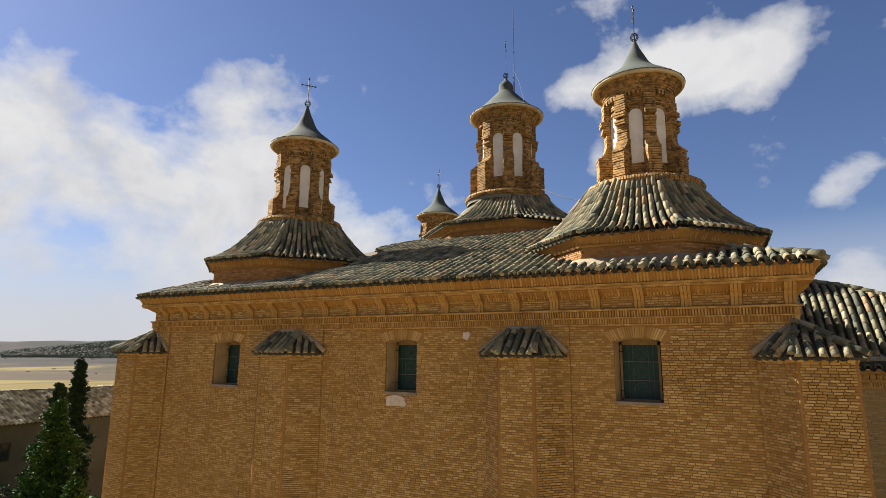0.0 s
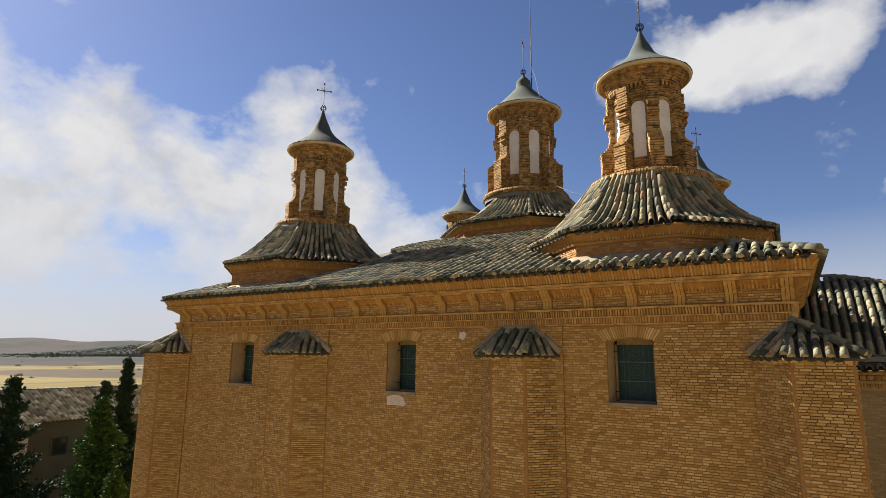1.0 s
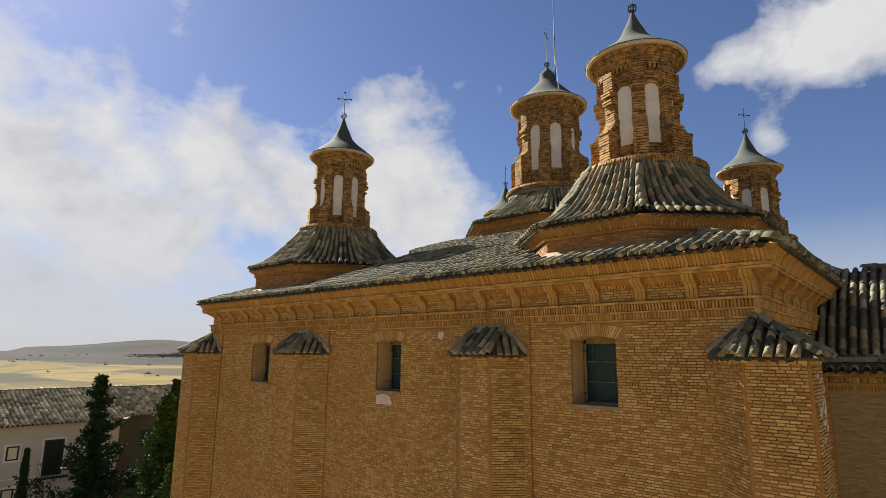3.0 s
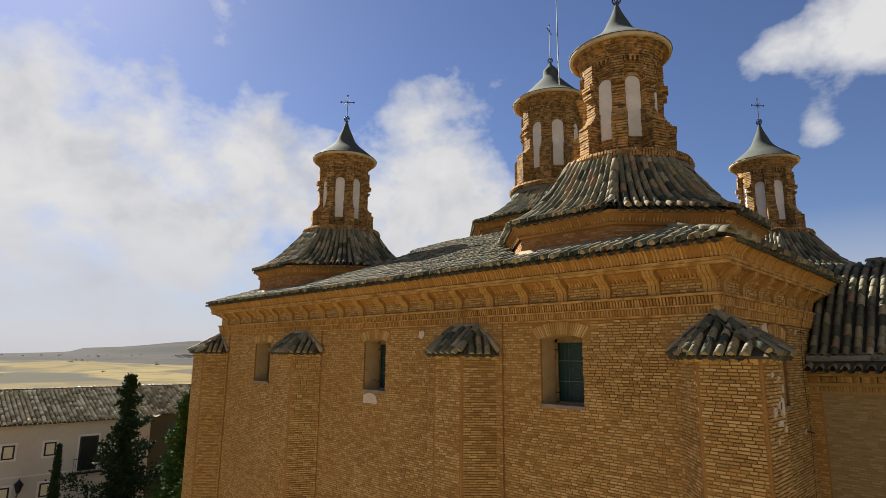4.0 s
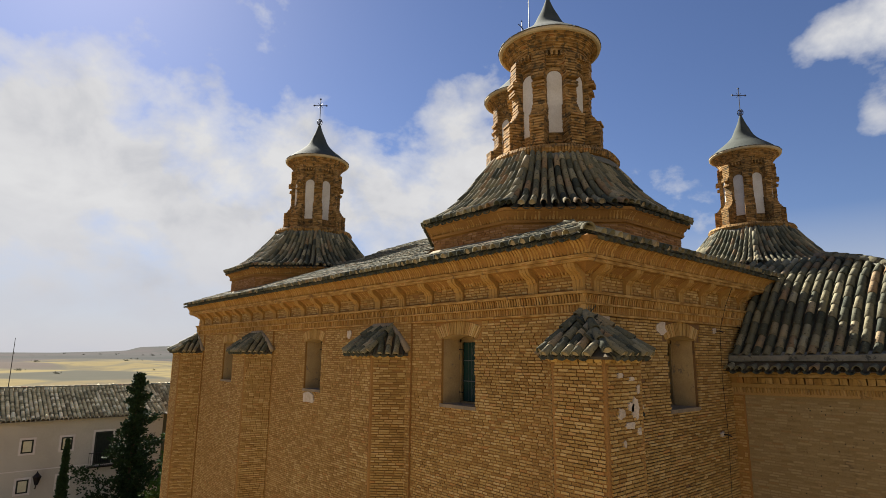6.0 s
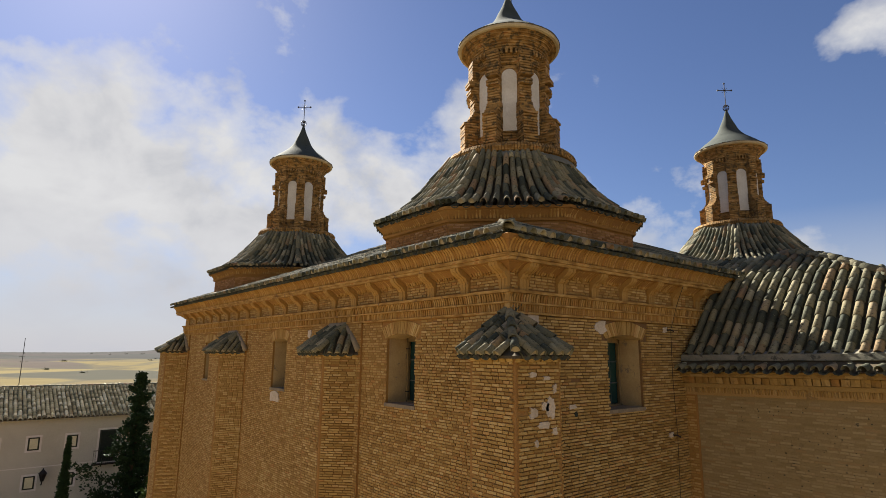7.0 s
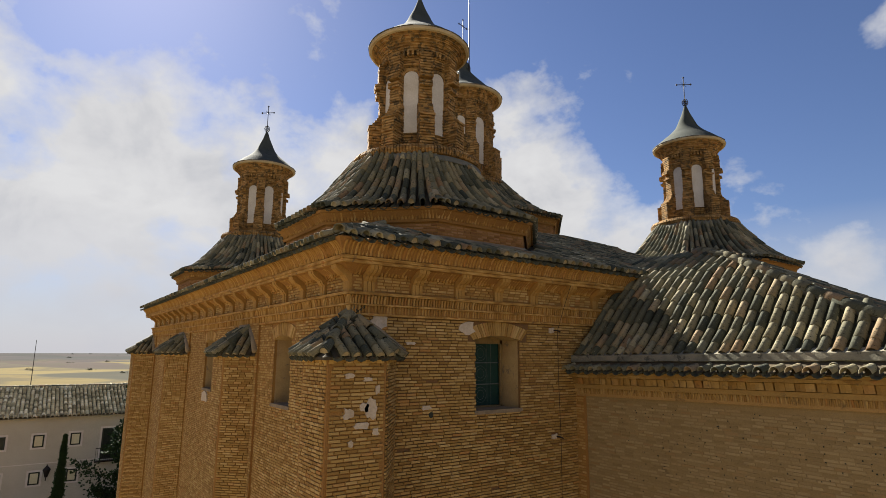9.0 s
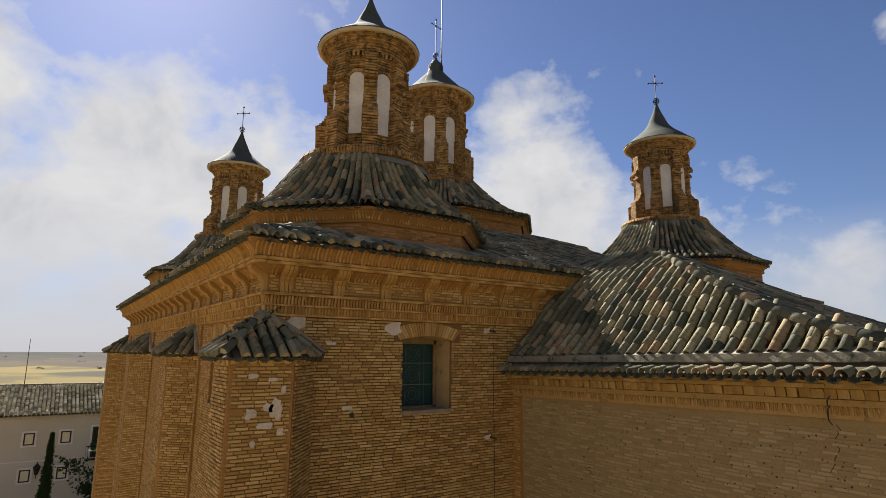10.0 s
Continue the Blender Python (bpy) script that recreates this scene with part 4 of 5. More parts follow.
    def pier_r(z):
        if z < s0:
            return pr + sr
        if z < s1:
            t = (z - s0) / (s1 - s0)
            return pr + sr * (1 - t) ** 1.4 + (0.05 if t < 0.18 else 0)
        if head < z < head + 0.10:
            return pr + 0.09
        if head + 0.2 < z < head + 0.34:
            return pr + 0.13
        if z >= head + 0.34:
            return pr + 0.04
        return pr
    pw = shaft_r * T8 - hw + 0.01
    for k in range(8):
        a = (k + 0.5) * math.pi / 4
        n, u = Vector((math.cos(a), math.sin(a), 0)), Vector((-math.sin(a), math.cos(a), 0))
        mb = Mesh()
        z, rings = shaft_z, []
        while z < shaft_top - 0.08:
            r = pier_r(z + 0.03) + random.uniform(-0.010, 0.010)
            w = pw * (0.92 if z > s1 else 1.04) + random.uniform(-0.008, 0.008)
            rings += [(r, w, z), (r, w, z + 0.051), (r - 0.04, w - 0.022, z + 0.053), (r - 0.04, w - 0.022, z + 0.069)]
            z += 0.07
        v = [O + n * q + u * e + Vector((0, 0, zz)) for r, w, zz in rings for q, e in ((shaft_r * 0.8, -w), (r, -w), (r, w), (shaft_r * 0.8, w))]
        mb.add(v, [(4 * i + c, 4 * i + c + 1, 4 * i + c + 5, 4 * i + c + 4) for i in range(len(rings) - 1) for c in range(3)] + [(4 * len(rings) - 4, 4 * len(rings) - 3, 4 * len(rings) - 2, 4 * len(rings) - 1)])
        part("pier", mb, M_COURSE, d)
    # entablature and coved brick cornice
    mb = Mesh()
    mb.lathe([(r * c8, z) for r, z in courses(lambda z: shaft_r + 0.05, nz1 + 0.13, shaft_top + 0.02)], 8, at, math.pi / 8)
    part("entablature", mb, M_COURSE, d)
    mb = Mesh()
    cnt = int(2 * math.pi * shaft_r / 0.1)
    for k in range(cnt):
        a = 2 * math.pi * k / cnt
        mb.box(shaft_r - 0.05, shaft_r + 0.15 + random.uniform(-0.01, 0.01), -0.028, 0.028, shaft_top - 0.13, shaft_top - 0.01, pose(ox, oy, 0, 0, 0, math.degrees(a)))
    part("dentil_band", mb, M_COURSE, d, kind="stuff")

    def cove(z):
        t = (z - shaft_top) / (rim_z - 0.06 - shaft_top)
        return shaft_r * c8 + 0.06 + (rim_r - 0.05 - shaft_r * c8 - 0.06) * (0.35 * t + 0.65 * t * t)
    mb = Mesh()
    mb.lathe(courses(cove, shaft_top - 0.02, rim_z - 0.06, 0.06), 48, at)
    part("lantern_cornice", mb, M_COURSE, d)
    mb = Mesh()
    mb.lathe([(rim_r - 0.12, rim_z - 0.07), (rim_r - 0.01, rim_z - 0.06), (rim_r + 0.015, rim_z - 0.03), (rim_r + 0.01, rim_z + 0.02), (rim_r - 0.08, rim_z + 0.04)], 64, at)
    part("cornice_rim", mb, M_RIM, d, "pale crumbling mortar rim", smooth=False)
    mb = Mesh()
    rag = int(2 * math.pi * rim_r / 0.16)
    for k in range(rag):
        a = 360 * k / rag
        mb.box(rim_r - 0.16, rim_r + 0.025 + random.uniform(-0.02, 0.012), -0.07, 0.07, rim_z + 0.012, rim_z + 0.035, pose(ox, oy, 0, 0, 0, a))
    part("slate_edge", mb, M_SLATE, d, "dark ragged edge tiles", kind="stuff")
    # cone, ball cage, cross
    mb = Mesh()
    mb.lathe([(r, z) for r, z in cone], 40, at)
    part("cone_roof", mb, M_CONE, d, "bell-shaped grey cement cone", smooth=True)
    tip = cone[-1][1]
    cross = Mesh()
    cross.tube([O + Vector((0, 0, tip - 0.1)), O + Vector((0, 0, tall_cross))], 0.016, 6)
    yaw = radians(cross_turn)
    cd = Vector((math.cos(yaw), math.sin(yaw), 0))
    arm = tall_cross - 0.30
    cross.tube([O - cd * 0.27 + Vector((0, 0, arm)), O + cd * 0.27 + Vector((0, 0, arm))], 0.015, 6)
    cage = part("finial_cage", ball_cage(O + Vector((0, 0, tip + 0.13)), 0.115), M_IRON, d, "wrought iron ball cage")
    for p in (O - cd * 0.27 + Vector((0, 0, arm)), O + cd * 0.27 + Vector((0, 0, arm)), O + Vector((0, 0, tall_cross))):
        cross.tube([p - cd * 0.035, p + cd * 0.035], 0.022, 5)
        cross.tube([p - Vector((0, 0, 0.035)), p + Vector((0, 0, 0.035))], 0.022, 5)
    for s in (-1, 1):
        for q in (-1, 1):
            cross.tube([O + Vector((0, 0, arm)), O + cd * 0.11 * s + Vector((0, 0, arm + 0.11 * q))], 0.007, 4)
    part("cross", cross, M_IRON, d, "ornate wrought iron cross")
    return d


def ball_cage(c, r):
    mb = Mesh()
    for k in range(4):
        a = math.pi * k / 4
        n = Vector((math.cos(a), math.sin(a), 0))
        mb.tube([c + n * r * math.cos(q) + Vector((0, 0, r * 1.15 * math.sin(q))) for q in [2 * math.pi * i / 16 for i in range(17)]], 0.011, 4)
    mb.tube([c + Vector((r * math.cos(q), r * math.sin(q), 0)) for q in [2 * math.pi * i / 16 for i in range(17)]], 0.011, 4)
    return mb


def small_cone(rim, tip):
    shape = [(1.33, 0.0), (1.18, 0.075), (1.0, 0.165), (0.82, 0.245), (0.65, 0.325), (0.52, 0.40), (0.41, 0.48), (0.34, 0.56), (0.275, 0.65), (0.21, 0.73), (0.15, 0.81), (0.09, 0.91), (0.04, 1.0)]
    return [(r, rim + (tip - rim) * f) for r, f in shape]


SMALL = "octagonal brick dome with tiled roof, lantern, blind arches and grey cone"
dome(SMALL, DOMES["se"], 14.35, 15.28, 2.96, 2.76, 1.46, 16.90, 1.62, 17.16, 19.80, 0.84, (17.70, 19.30), 0.37, 20.24, 1.30, small_cone(20.26, 21.84), (18.0, 18.40, 0.25), 23.0, 100, (0.5, 14.0, 16.0), 300, (-0.08, -0.08))
dome_sw = dome(SMALL, DOMES["sw"], 14.35, 15.45, 3.10, 2.86, 1.42, 17.10, 1.56, 17.34, 19.95, 0.84, (17.80, 19.45), 0.37, 20.40, 1.31, small_cone(20.42, 22.20), (18.02, 18.42, 0.25), 23.40, 50, (-12.5, 14.0, 16.0), 300)
for key, turn in (("ne", 180), ("nw", 90)):
    x, y = DOMES[key]
    copy_thing(dome_sw, pose(x, y, 14.43, 0, 0, turn))
MID_CONE = [(1.67, 23.12), (1.45, 23.26), (1.15, 23.52), (0.85, 23.83), (0.58, 24.12), (0.40, 24.32), (0.33, 24.42), (0.33, 24.62), (0.31, 24.72), (0.20, 24.86), (0.10, 24.96), (0.05, 25.08)]
dome_mid = dome("taller central brick dome with scrolled piers, lantern and grey cone", DOMES["mid"], 16.2, 17.44, 3.62, 3.38, 1.60, 19.00, 1.86, 19.30, 22.66, 1.08,
                (20.02, 21.98), 0.47, 23.08, 1.65, MID_CONE, (20.55, 20.95, 0.36), 26.92, 104, (-6.5, 20.0, 18.5), 280, (0.16, 0.16))

# ---- antenna mast and cables on the roof ----
mast = thing("lightning_mast", "thin iron lightning mast fixed to the central cone", "mast", (-7.10, 23.07, 24.2))
mb = Mesh()
mb.tube([(-7.10, 23.07, 24.10), (-7.10, 23.07, 26.6), (-7.10, 23.07, 28.85)], [0.030, 0.024, 0.012], 6)
part("rod", mb, M_IRON, mast)
mb = Mesh()
mb.tube([(-7.10, 23.07, 25.4), (-6.6, 22.3, 24.35), (-6.2, 21.7, 23.12)], 0.008, 4)
part("guy_wire", mb, M_IRON, mast)
cable = thing("roof_cable", "thin dark cable slung between two domes", "cable", (-5.6, 21.6, 19.2))
mb = Mesh()
mb.tube([(-5.75, 21.75, 19.25), (-4.3, 19.9, 18.2), (-2.9, 18.3, 17.35), (-2.35, 17.6, 17.02)], 0.012, 4)
part("wire", mb, M_IRON, cable)

# ---- buttresses with tiled caps ----
CAP_Z = 12.42


def buttress(label, plan, tops, near=None, count=300):
    """plan: corners from wall to wall; tops: where each eave corner's hip meets the wall, one a corner."""
    b = thing("buttress", label, "buttress", (plan[1][0], plan[1][1], 0), "buttresses of the church")
    mb = Mesh()
    body = [(plan[0][0], plan[0][1] + 0.05), *plan[1:-1], (plan[-1][0] - 0.0, plan[-1][1] + 0.02)]
    mb.prism(plan if len(plan) < 5 else plan + [(tops[2][0] * 1.0, tops[2][1] + 0.3)], 0, CAP_Z - 0.03)
    part("shaft", mb, M_MORTAR, b)
    rows = []
    for p, q in zip(plan, plan[1:]):
        u = Vector((q[0] - p[0], q[1] - p[1], 0))
        n = Vector((u.y, -u.x, 0)).normalized()
        ln = u.length
        u.normalize()
        g = 0.045
        rows += brick_rows(Vector((*p, 0)) + u * g, u, n, ln - 2 * g, BASE_SHOW, CAP_Z - 0.05, (), 0.026 if n.x > 0.3 else 0.011, 0.19 if n.x > 0.3 else BLEN)
    bricks(b, rows, near=near, count=count)
    # cap
    ring = []
    m = len(plan)
    for i, p in enumerate(plan):
        ns = []
        for q, r in ((plan[i - 1], p) if i else (None, None), (p, plan[i + 1]) if i < m - 1 else (None, None)):
            if q:
                ns.append(Vector((r[1] - q[1], -(r[0] - q[0]), 0)).normalized())
        if len(ns) == 1:
            o = ns[0] * 0.13
        else:
            o = (ns[0] + ns[1]).normalized() * (0.13 / max(0.5, math.sqrt((1 + ns[0].dot(ns[1])) / 2)))
        ring.append(Vector((p[0], p[1], CAP_Z)) + o)
    tops3 = [Vector(t) for t in tops]
    deck = Mesh()
    cov, pan, hip, ends = [], [], [], []
    for i in range(m - 1):
        a, c, t0, t1 = ring[i], ring[i + 1], tops3[i], tops3[i + 1]
        deck.add([a, c, t1, t0, a - Vector((0, 0, 0.04)), c - Vector((0, 0, 0.04))], [(0, 1, 2, 3), (4, 5, 1, 0)])
        u = (c - a).normalized()
        nrm = u.cross(((t0 + t1) / 2 - a)).normalized()
        up = nrm.cross(u).normalized()
        length = (c - a).length
        cnt = max(2, round(length / 0.195))
        poly = [(0, 0), (length, 0), ((t1 - a).dot(u), (t1 - a).dot(up)), ((t0 - a).dot(u), (t0 - a).dot(up))]
        for j in range(2 * cnt + 1):
            s = length * j / (2 * cnt)
            s = min(max(s, 0.05), length - 0.05)
            hgt = 0.0
            while hgt < 2 and inside(poly, s, hgt + 0.05):
                hgt += 0.05
            line = [a + u * s - up * 0.06, a + u * s + up * max(hgt, 0.1)]
            if hgt > 0.22:
                row = along(line, u, lift=0.035 if j % 2 else 0.0, step=0.26)
                (cov if j % 2 else pan).extend(row)
                if j % 2:
                    ends.append(row[0])
        if 0 < i:
            row = [q @ Matrix.Diagonal((1.15, 1, 1.15, 1)) for q in along([a - Vector((0, 0, 0.0)), t0 + Vector((0, 0, 0.02))], (c - ring[i - 1]).normalized(), lift=0.05)]
            hip += row
            ends.append(row[0])
    part("cap_deck", deck, M_DECK, b)
    for q in cov + hip:
        piece("tile", COVER_ME, q @ Matrix.Diagonal((0.86, 0.68, 0.90, 1)), b)
    part("channel_tiles", joined(pan, PAN, PAN_F), M_PAN, b, kind="stuff", smooth=True)
    part("end_mortar", joined(ends, PLUG, PLUG_F), M_PLUG, b, "cream mortar packed into the tile ends", kind="stuff")
    lime = Mesh()
    crest = []
    for t in tops3:
        if not crest or (t - crest[-1]).length > 0.05:
            crest.append(t)
    first, last = ring[0], ring[-1]
    lime.tube([first + Vector((0, 0, 0.08)), (first + crest[0]) / 2 + Vector((0, 0, 0.10)), *[c + Vector((0, -0.02, 0.08)) for c in crest], (last + crest[-1]) / 2 + Vector((0, 0, 0.10)), last + Vector((0, 0, 0.08))], 0.075, 7)
    part("lime_flashing", lime, M_LIME, b, "rough lime flashing against the wall", smooth=True)
    drip = Mesh()
    for p, q in zip(plan, plan[1:]):
        u = (Vector((*q, 0)) - Vector((*p, 0))).normalized()
        n = Vector((u.y, -u.x, 0))
        soldier_row(drip, Vector((*p, 0)), Vector((*q, 0)), n, CAP_Z - 0.09, CAP_Z - 0.02, 0.03, 0.06, wide=0.12, gap=0.012)
    part("drip_course", drip, M_BRICK, b, kind="stuff")
    return b


def inside(poly, x, y):
    ok = False
    n = len(poly)
    for i in range(n):
        (x0, y0), (x1, y1) = poly[i], poly[(i + 1) % n]
        if (y0 > y) != (y1 > y) and x < (x1 - x0) * (y - y0) / (y1 - y0) + x0:
            ok = not ok
    return ok


buttress("polygonal brick buttress with tiled cap beside the middle window", [(-4.71, Y0), (-4.13, 12.85), (-3.27, 12.85), (-2.70, Y0)], [(-4.02, Y0, 13.0), (-4.0, Y0, 13.0), (-3.3, Y0, 13.0), (-3.28, Y0, 13.0)])
buttress("polygonal brick buttress with tiled cap between two windows", [(-12.15, Y0), (-11.55, 12.85), (-10.50, 12.85), (-9.68, Y0)], [(-11.38, Y0, 13.0), (-11.36, Y0, 13.0), (-10.6, Y0, 13.0), (-10.58, Y0, 13.0)])
E_TOPS = [(2.0, Y0, 13.06), (2.0, Y0, 13.06), (2.0, Y0, 13.06), (2.0, Y0, 13.06), (2.0, Y0, 13.06)]
corner_pier = buttress("corner brick buttress with eroded joints, plaster patches and tiled cap", [(1.28, Y0), (1.87, 12.72), (2.82, 12.72), (2.82, 13.67), (2.0, 14.32)], E_TOPS, near=(2.82, 12.9, 11.6), count=300)
buttress("corner brick buttress with pale tiled cap at the church's far end", [(-17.0, 14.32), (-17.82, 13.67), (-17.82, 12.72), (-16.87, 12.72), (-16.28, Y0)], [(-17.0, Y0, 13.06)] * 5)

# ---- plaster patches, pegs and cable on the east side ----


def patch(name, parent, centre, u, n, w, h, label):
    mb = Mesh()
    u, n, c = Vector(u), Vector(n), Vector(centre)
    pts = []
    k = 14
    for i in range(k):
        a = 2 * math.pi * i / k
        r = (1 + random.uniform(-0.28, 0.2)) / max(abs(math.cos(a)), abs(math.sin(a))) ** 0.8
        pts.append(c + u * (w / 2 * r * math.cos(a)) + Vector((0, 0, h / 2 * r * math.sin(a))))
    mb.add([p + n * 0.036 for p in pts] + [p - n * 0.01 for p in pts], [tuple(range(k))] + [((i + 1) % k, i, k + i, k + (i + 1) % k) for i in range(k)])
    part(name, mb, M_PATCH, parent, label)


for y, z, w, h in ((13.05, 12.15, 0.16, 0.07), (13.35, 12.1, 0.14, 0.06), (13.05, 11.62, 0.15, 0.16), (13.42, 11.68, 0.20, 0.30), (13.30, 11.70, 0.16, 0.12), (13.25, 11.44, 0.24, 0.09), (13.52, 11.95, 0.07, 0.14), (13.5, 11.35, 0.09, 0.10), (13.1, 11.2, 0.08, 0.10)):
    patch("plaster_patch", corner_pier, (2.82, y, z), (0, 1, 0), (1, 0, 0), w, h, "pale plaster patch")
for y, z, w, h in ((13.95, 13.0, 0.30, 0.28), (15.85, 12.95, 0.34, 0.22), (14.95, 11.55, 0.18, 0.08), (14.6, 12.65, 0.2, 0.05)):
    patch("plaster_patch", wall_east, (2.0, y, z), (0, 1, 0), (1, 0, 0), w, h, "grey plaster patch")
patch("plaster_patch", wall_south, (-7.25, Y0, 11.22), (1, 0, 0), (0, -1, 0), 0.62, 0.28, "pale plaster patch under the sill")
patch("plaster_patch", wall_south, (-5.2, Y0, 12.9), (1, 0, 0), (0, -1, 0), 0.22, 0.2, "grey plaster patch")
for z in (12.97, 10.83):
    peg = thing("iron_peg", "small dark iron peg holding a cable on the brick wall", "peg", (2.0, 18.18, z), "cable pegs")
    mb = Mesh()
    mb.tube([(1.98, 18.15, z), (2.11, 18.17, z), (2.16, 18.22, z - 0.03)], 0.016, 6)
    part("peg", mb, M_IRON, peg)
    patch("plaster_dab", peg, (2.0, 18.10, z), (0, 1, 0), (1, 0, 0), 0.17, 0.10, "pale plaster dab")
wire = thing("wall_cable", "thin black cable running down the side wall", "cable", (2.0, 18.2, 9))
mb = Mesh()
mb.tube([(2.36, 18.36, 13.9), (2.20, 18.33, 13.5), (2.10, 18.2, 12.97), (2.06, 18.23, 12.0), (2.10, 18.21, 10.83), (2.05, 18.24, 9.0), (2.05, 18.24, 0.0)], 0.005, 5)
part("wire", mb, M_IRON, wire)
hole = Mesh()
hole.tube([(2.0, 15.05, 11.42), (2.025, 15.05, 11.42)], 0.05, 10)
part("drain_hole", hole, M_DARKWOOD, wall_east, "dark putlog hole")

# ---- the east wing ----
WX, WY0, WY1 = 9.45, 18.86, 22.95
RISE = 0.019   # the wing has settled towards the church
wing_south = Mesh()
wing_south.box(X1 - 0.02, WX, WY0, WY0 + 0.6, 0, 12.0)
wing_south = tagged(part("wall_wing_south", wing_south, M_WING_MORTAR), "shaded ochre brick wing wall", "wall", kind="structure")
wing_rest = Mesh()
wing_rest.box(WX - 0.6, WX, WY0 + 0.6, WY1 - 0.6, 0, 12.0)
tagged(part("wall_wing_east", wing_rest, M_MORTAR), "ochre brick end wall of the wing", "wall", kind="structure")
wing_north = Mesh()
wing_north.box(X1 - 0.02, WX, WY1 - 0.6, WY1, 0, 12.0)
tagged(part("wall_wing_north", wing_north, M_MORTAR), "ochre brick rear wall of the wing", "wall", kind="structure")
bricks(wing_south, brick_rows((X1 + 0.25, WY0, 0), (1, 0, 0), (0, -1, 0), WX - X1 - 0.25, 7.0, 11.62, (), 0.0035, 0.20), near=(7.5, 18.8, 11.0), count=280, mesh=FLUSH_ME, mat=M_WING)
mb = Mesh()
mb.box(X1, X1 + 0.24, WY0 - 0.06, WY0 + 0.1, 0, 11.62)
part("lesene", mb, M_MORTAR, wing_south)
bricks(wing_south, brick_rows((X1 + 0.02, WY0 - 0.06, 0), (1, 0, 0), (0, -1, 0), 0.2, BASE_SHOW, 11.62), name="lesene_bricks")
wc = thing("wing_cornice", "stepped ochre brick cornice under the wing's eave", "cornice", (5.7, 18.8, 11.6), kind="structure")
mb = Mesh()
tilt = pose(X1, 0, 11.8, 0, -math.degrees(math.atan(RISE)), 0) @ pose(-X1, 0, -11.8)
mb.box(X1, WX + 0.2, WY0 - 0.10, WY0 + 0.3, 11.78, 11.86, tilt)
mb.box(X1, WX + 0.25, WY0 - 0.26, WY0 + 0.3, 12.00, 12.10, tilt)
mb.box(X1, WX + 0.1, WY0 - 0.05, WY0 + 0.3, 11.62, 12.05, tilt)
part("cornice_core", mb, M_WING_CORNICE, wc)
mb = Mesh()
soldier_row(mb, (X1, WY0, 0), (WX + 0.1, WY0, RISE * (WX + 0.1 - X1)), (0, -1, 0), 11.67, 11.775, 0.065, 0.085, 0.030, 0.026)
soldier_row(mb, (X1, WY0, 0), (WX + 0.1, WY0, RISE * (WX + 0.1 - X1)), (0, -1, 0), 11.87, 11.99, 0.15, 0.17, wide=0.135, gap=0.012)
soldier_row(mb, (X1, WY0, 0), (WX + 0.1, WY0, RISE * (WX + 0.1 - X1)), (0, -1, 0), 12.005, 12.055, 0.27, 0.28, wide=0.24, gap=0.015)
part("cornice_bricks", mb, M_WING_CORNICE, wc, kind="stuff")

S_PROF = [(18.46, 12.13), (19.21, 12.80), (19.75, 13.40), (20.52, 14.10), (21.13, 14.46), (21.79, 14.76), (22.5, 14.90)]
E_PROF = [(9.95, 12.28), (7.87, 12.80), (7.26, 13.03), (6.12, 13.57), (5.02, 14.13), (4.2, 14.52), (3.3, 14.80), (2.6, 14.93)]


def at_profile(prof, s):
    if (s - prof[0][0]) * (prof[1][0] - prof[0][0]) <= 0:
        return prof[0][1]
    for (a, za), (b, zb) in zip(prof, prof[1:]):
        if min(a, b) <= s <= max(a, b):
            return za + (zb - za) * (s - a) / (b - a)
    return prof[-1][1]


def folded(y):
    """The north slope is the steeper one: its height is that of the south slope at the place returned."""
    return y if y < 21.8 else 21.8 - (y - 21.8) * 2.5


def wing_z(x, y):
    return min(at_profile(S_PROF, folded(y)) + RISE * (x - X1), at_profile(E_PROF, x))


mb = Mesh()
xs = [-2.6 + 12.55 * i / 50 for i in range(51)]
ys = [18.46 + 4.68 * i / 40 for i in range(41)]
mb.add([(x, y, wing_z(x, y) - 0.01) for y in ys for x in xs], [(j * 51 + i, j * 51 + i + 1, (j + 1) * 51 + i + 1, (j + 1) * 51 + i) for j in range(40) for i in range(50)
                                                           if xs[i] >= X1 - 0.3 or wing_z(xs[i], ys[j]) > EAVE_Z + SLOPE * (X1 + EAVE - xs[i]) - 0.3])
roof_wing = tagged(part("roof_wing", mb, M_DECK), "hipped wing roof of lichen-stained curved clay tiles", "roof", kind="structure")
covers, pans = [], []
WP = 0.212
x = X1 - 0.9
while x < 9.9:
    for half, store in ((0.0, covers), (0.5, pans)):
        xx = x + half * WP
        line = []
        for i in range(34):
            y = 18.74 + 3.06 * i / 33
            z = at_profile(S_PROF, y) + RISE * (xx - X1)
            if z > at_profile(E_PROF, xx) + 0.02:
                break
            if xx < X1 and z < EAVE_Z + SLOPE * (X1 + EAVE - xx) + 0.02:
                continue
            line.append((xx, y, z))
        if len(line) > 1:
            store.extend(along(line, (1, 0, 0), lift=0.05 if half == 0 else 0.0))
    x += WP
y = 18.5
while y < 23.1:
    for half, store in ((0.0, covers), (0.5, pans)):
        yy = y + half * WP
        lim = at_profile(S_PROF, folded(yy))
        line = []
        for i in range(40):
            xx = 9.93 - 7.3 * i / 39
            z = at_profile(E_PROF, xx)
            if z > lim + RISE * (xx - X1) + 0.02:
                break
            line.append((xx, yy, z))
        if len(line) > 1:
            store.extend(along(line, (0, 1, 0), lift=0.05 if half == 0 else 0.0))
    y += WP
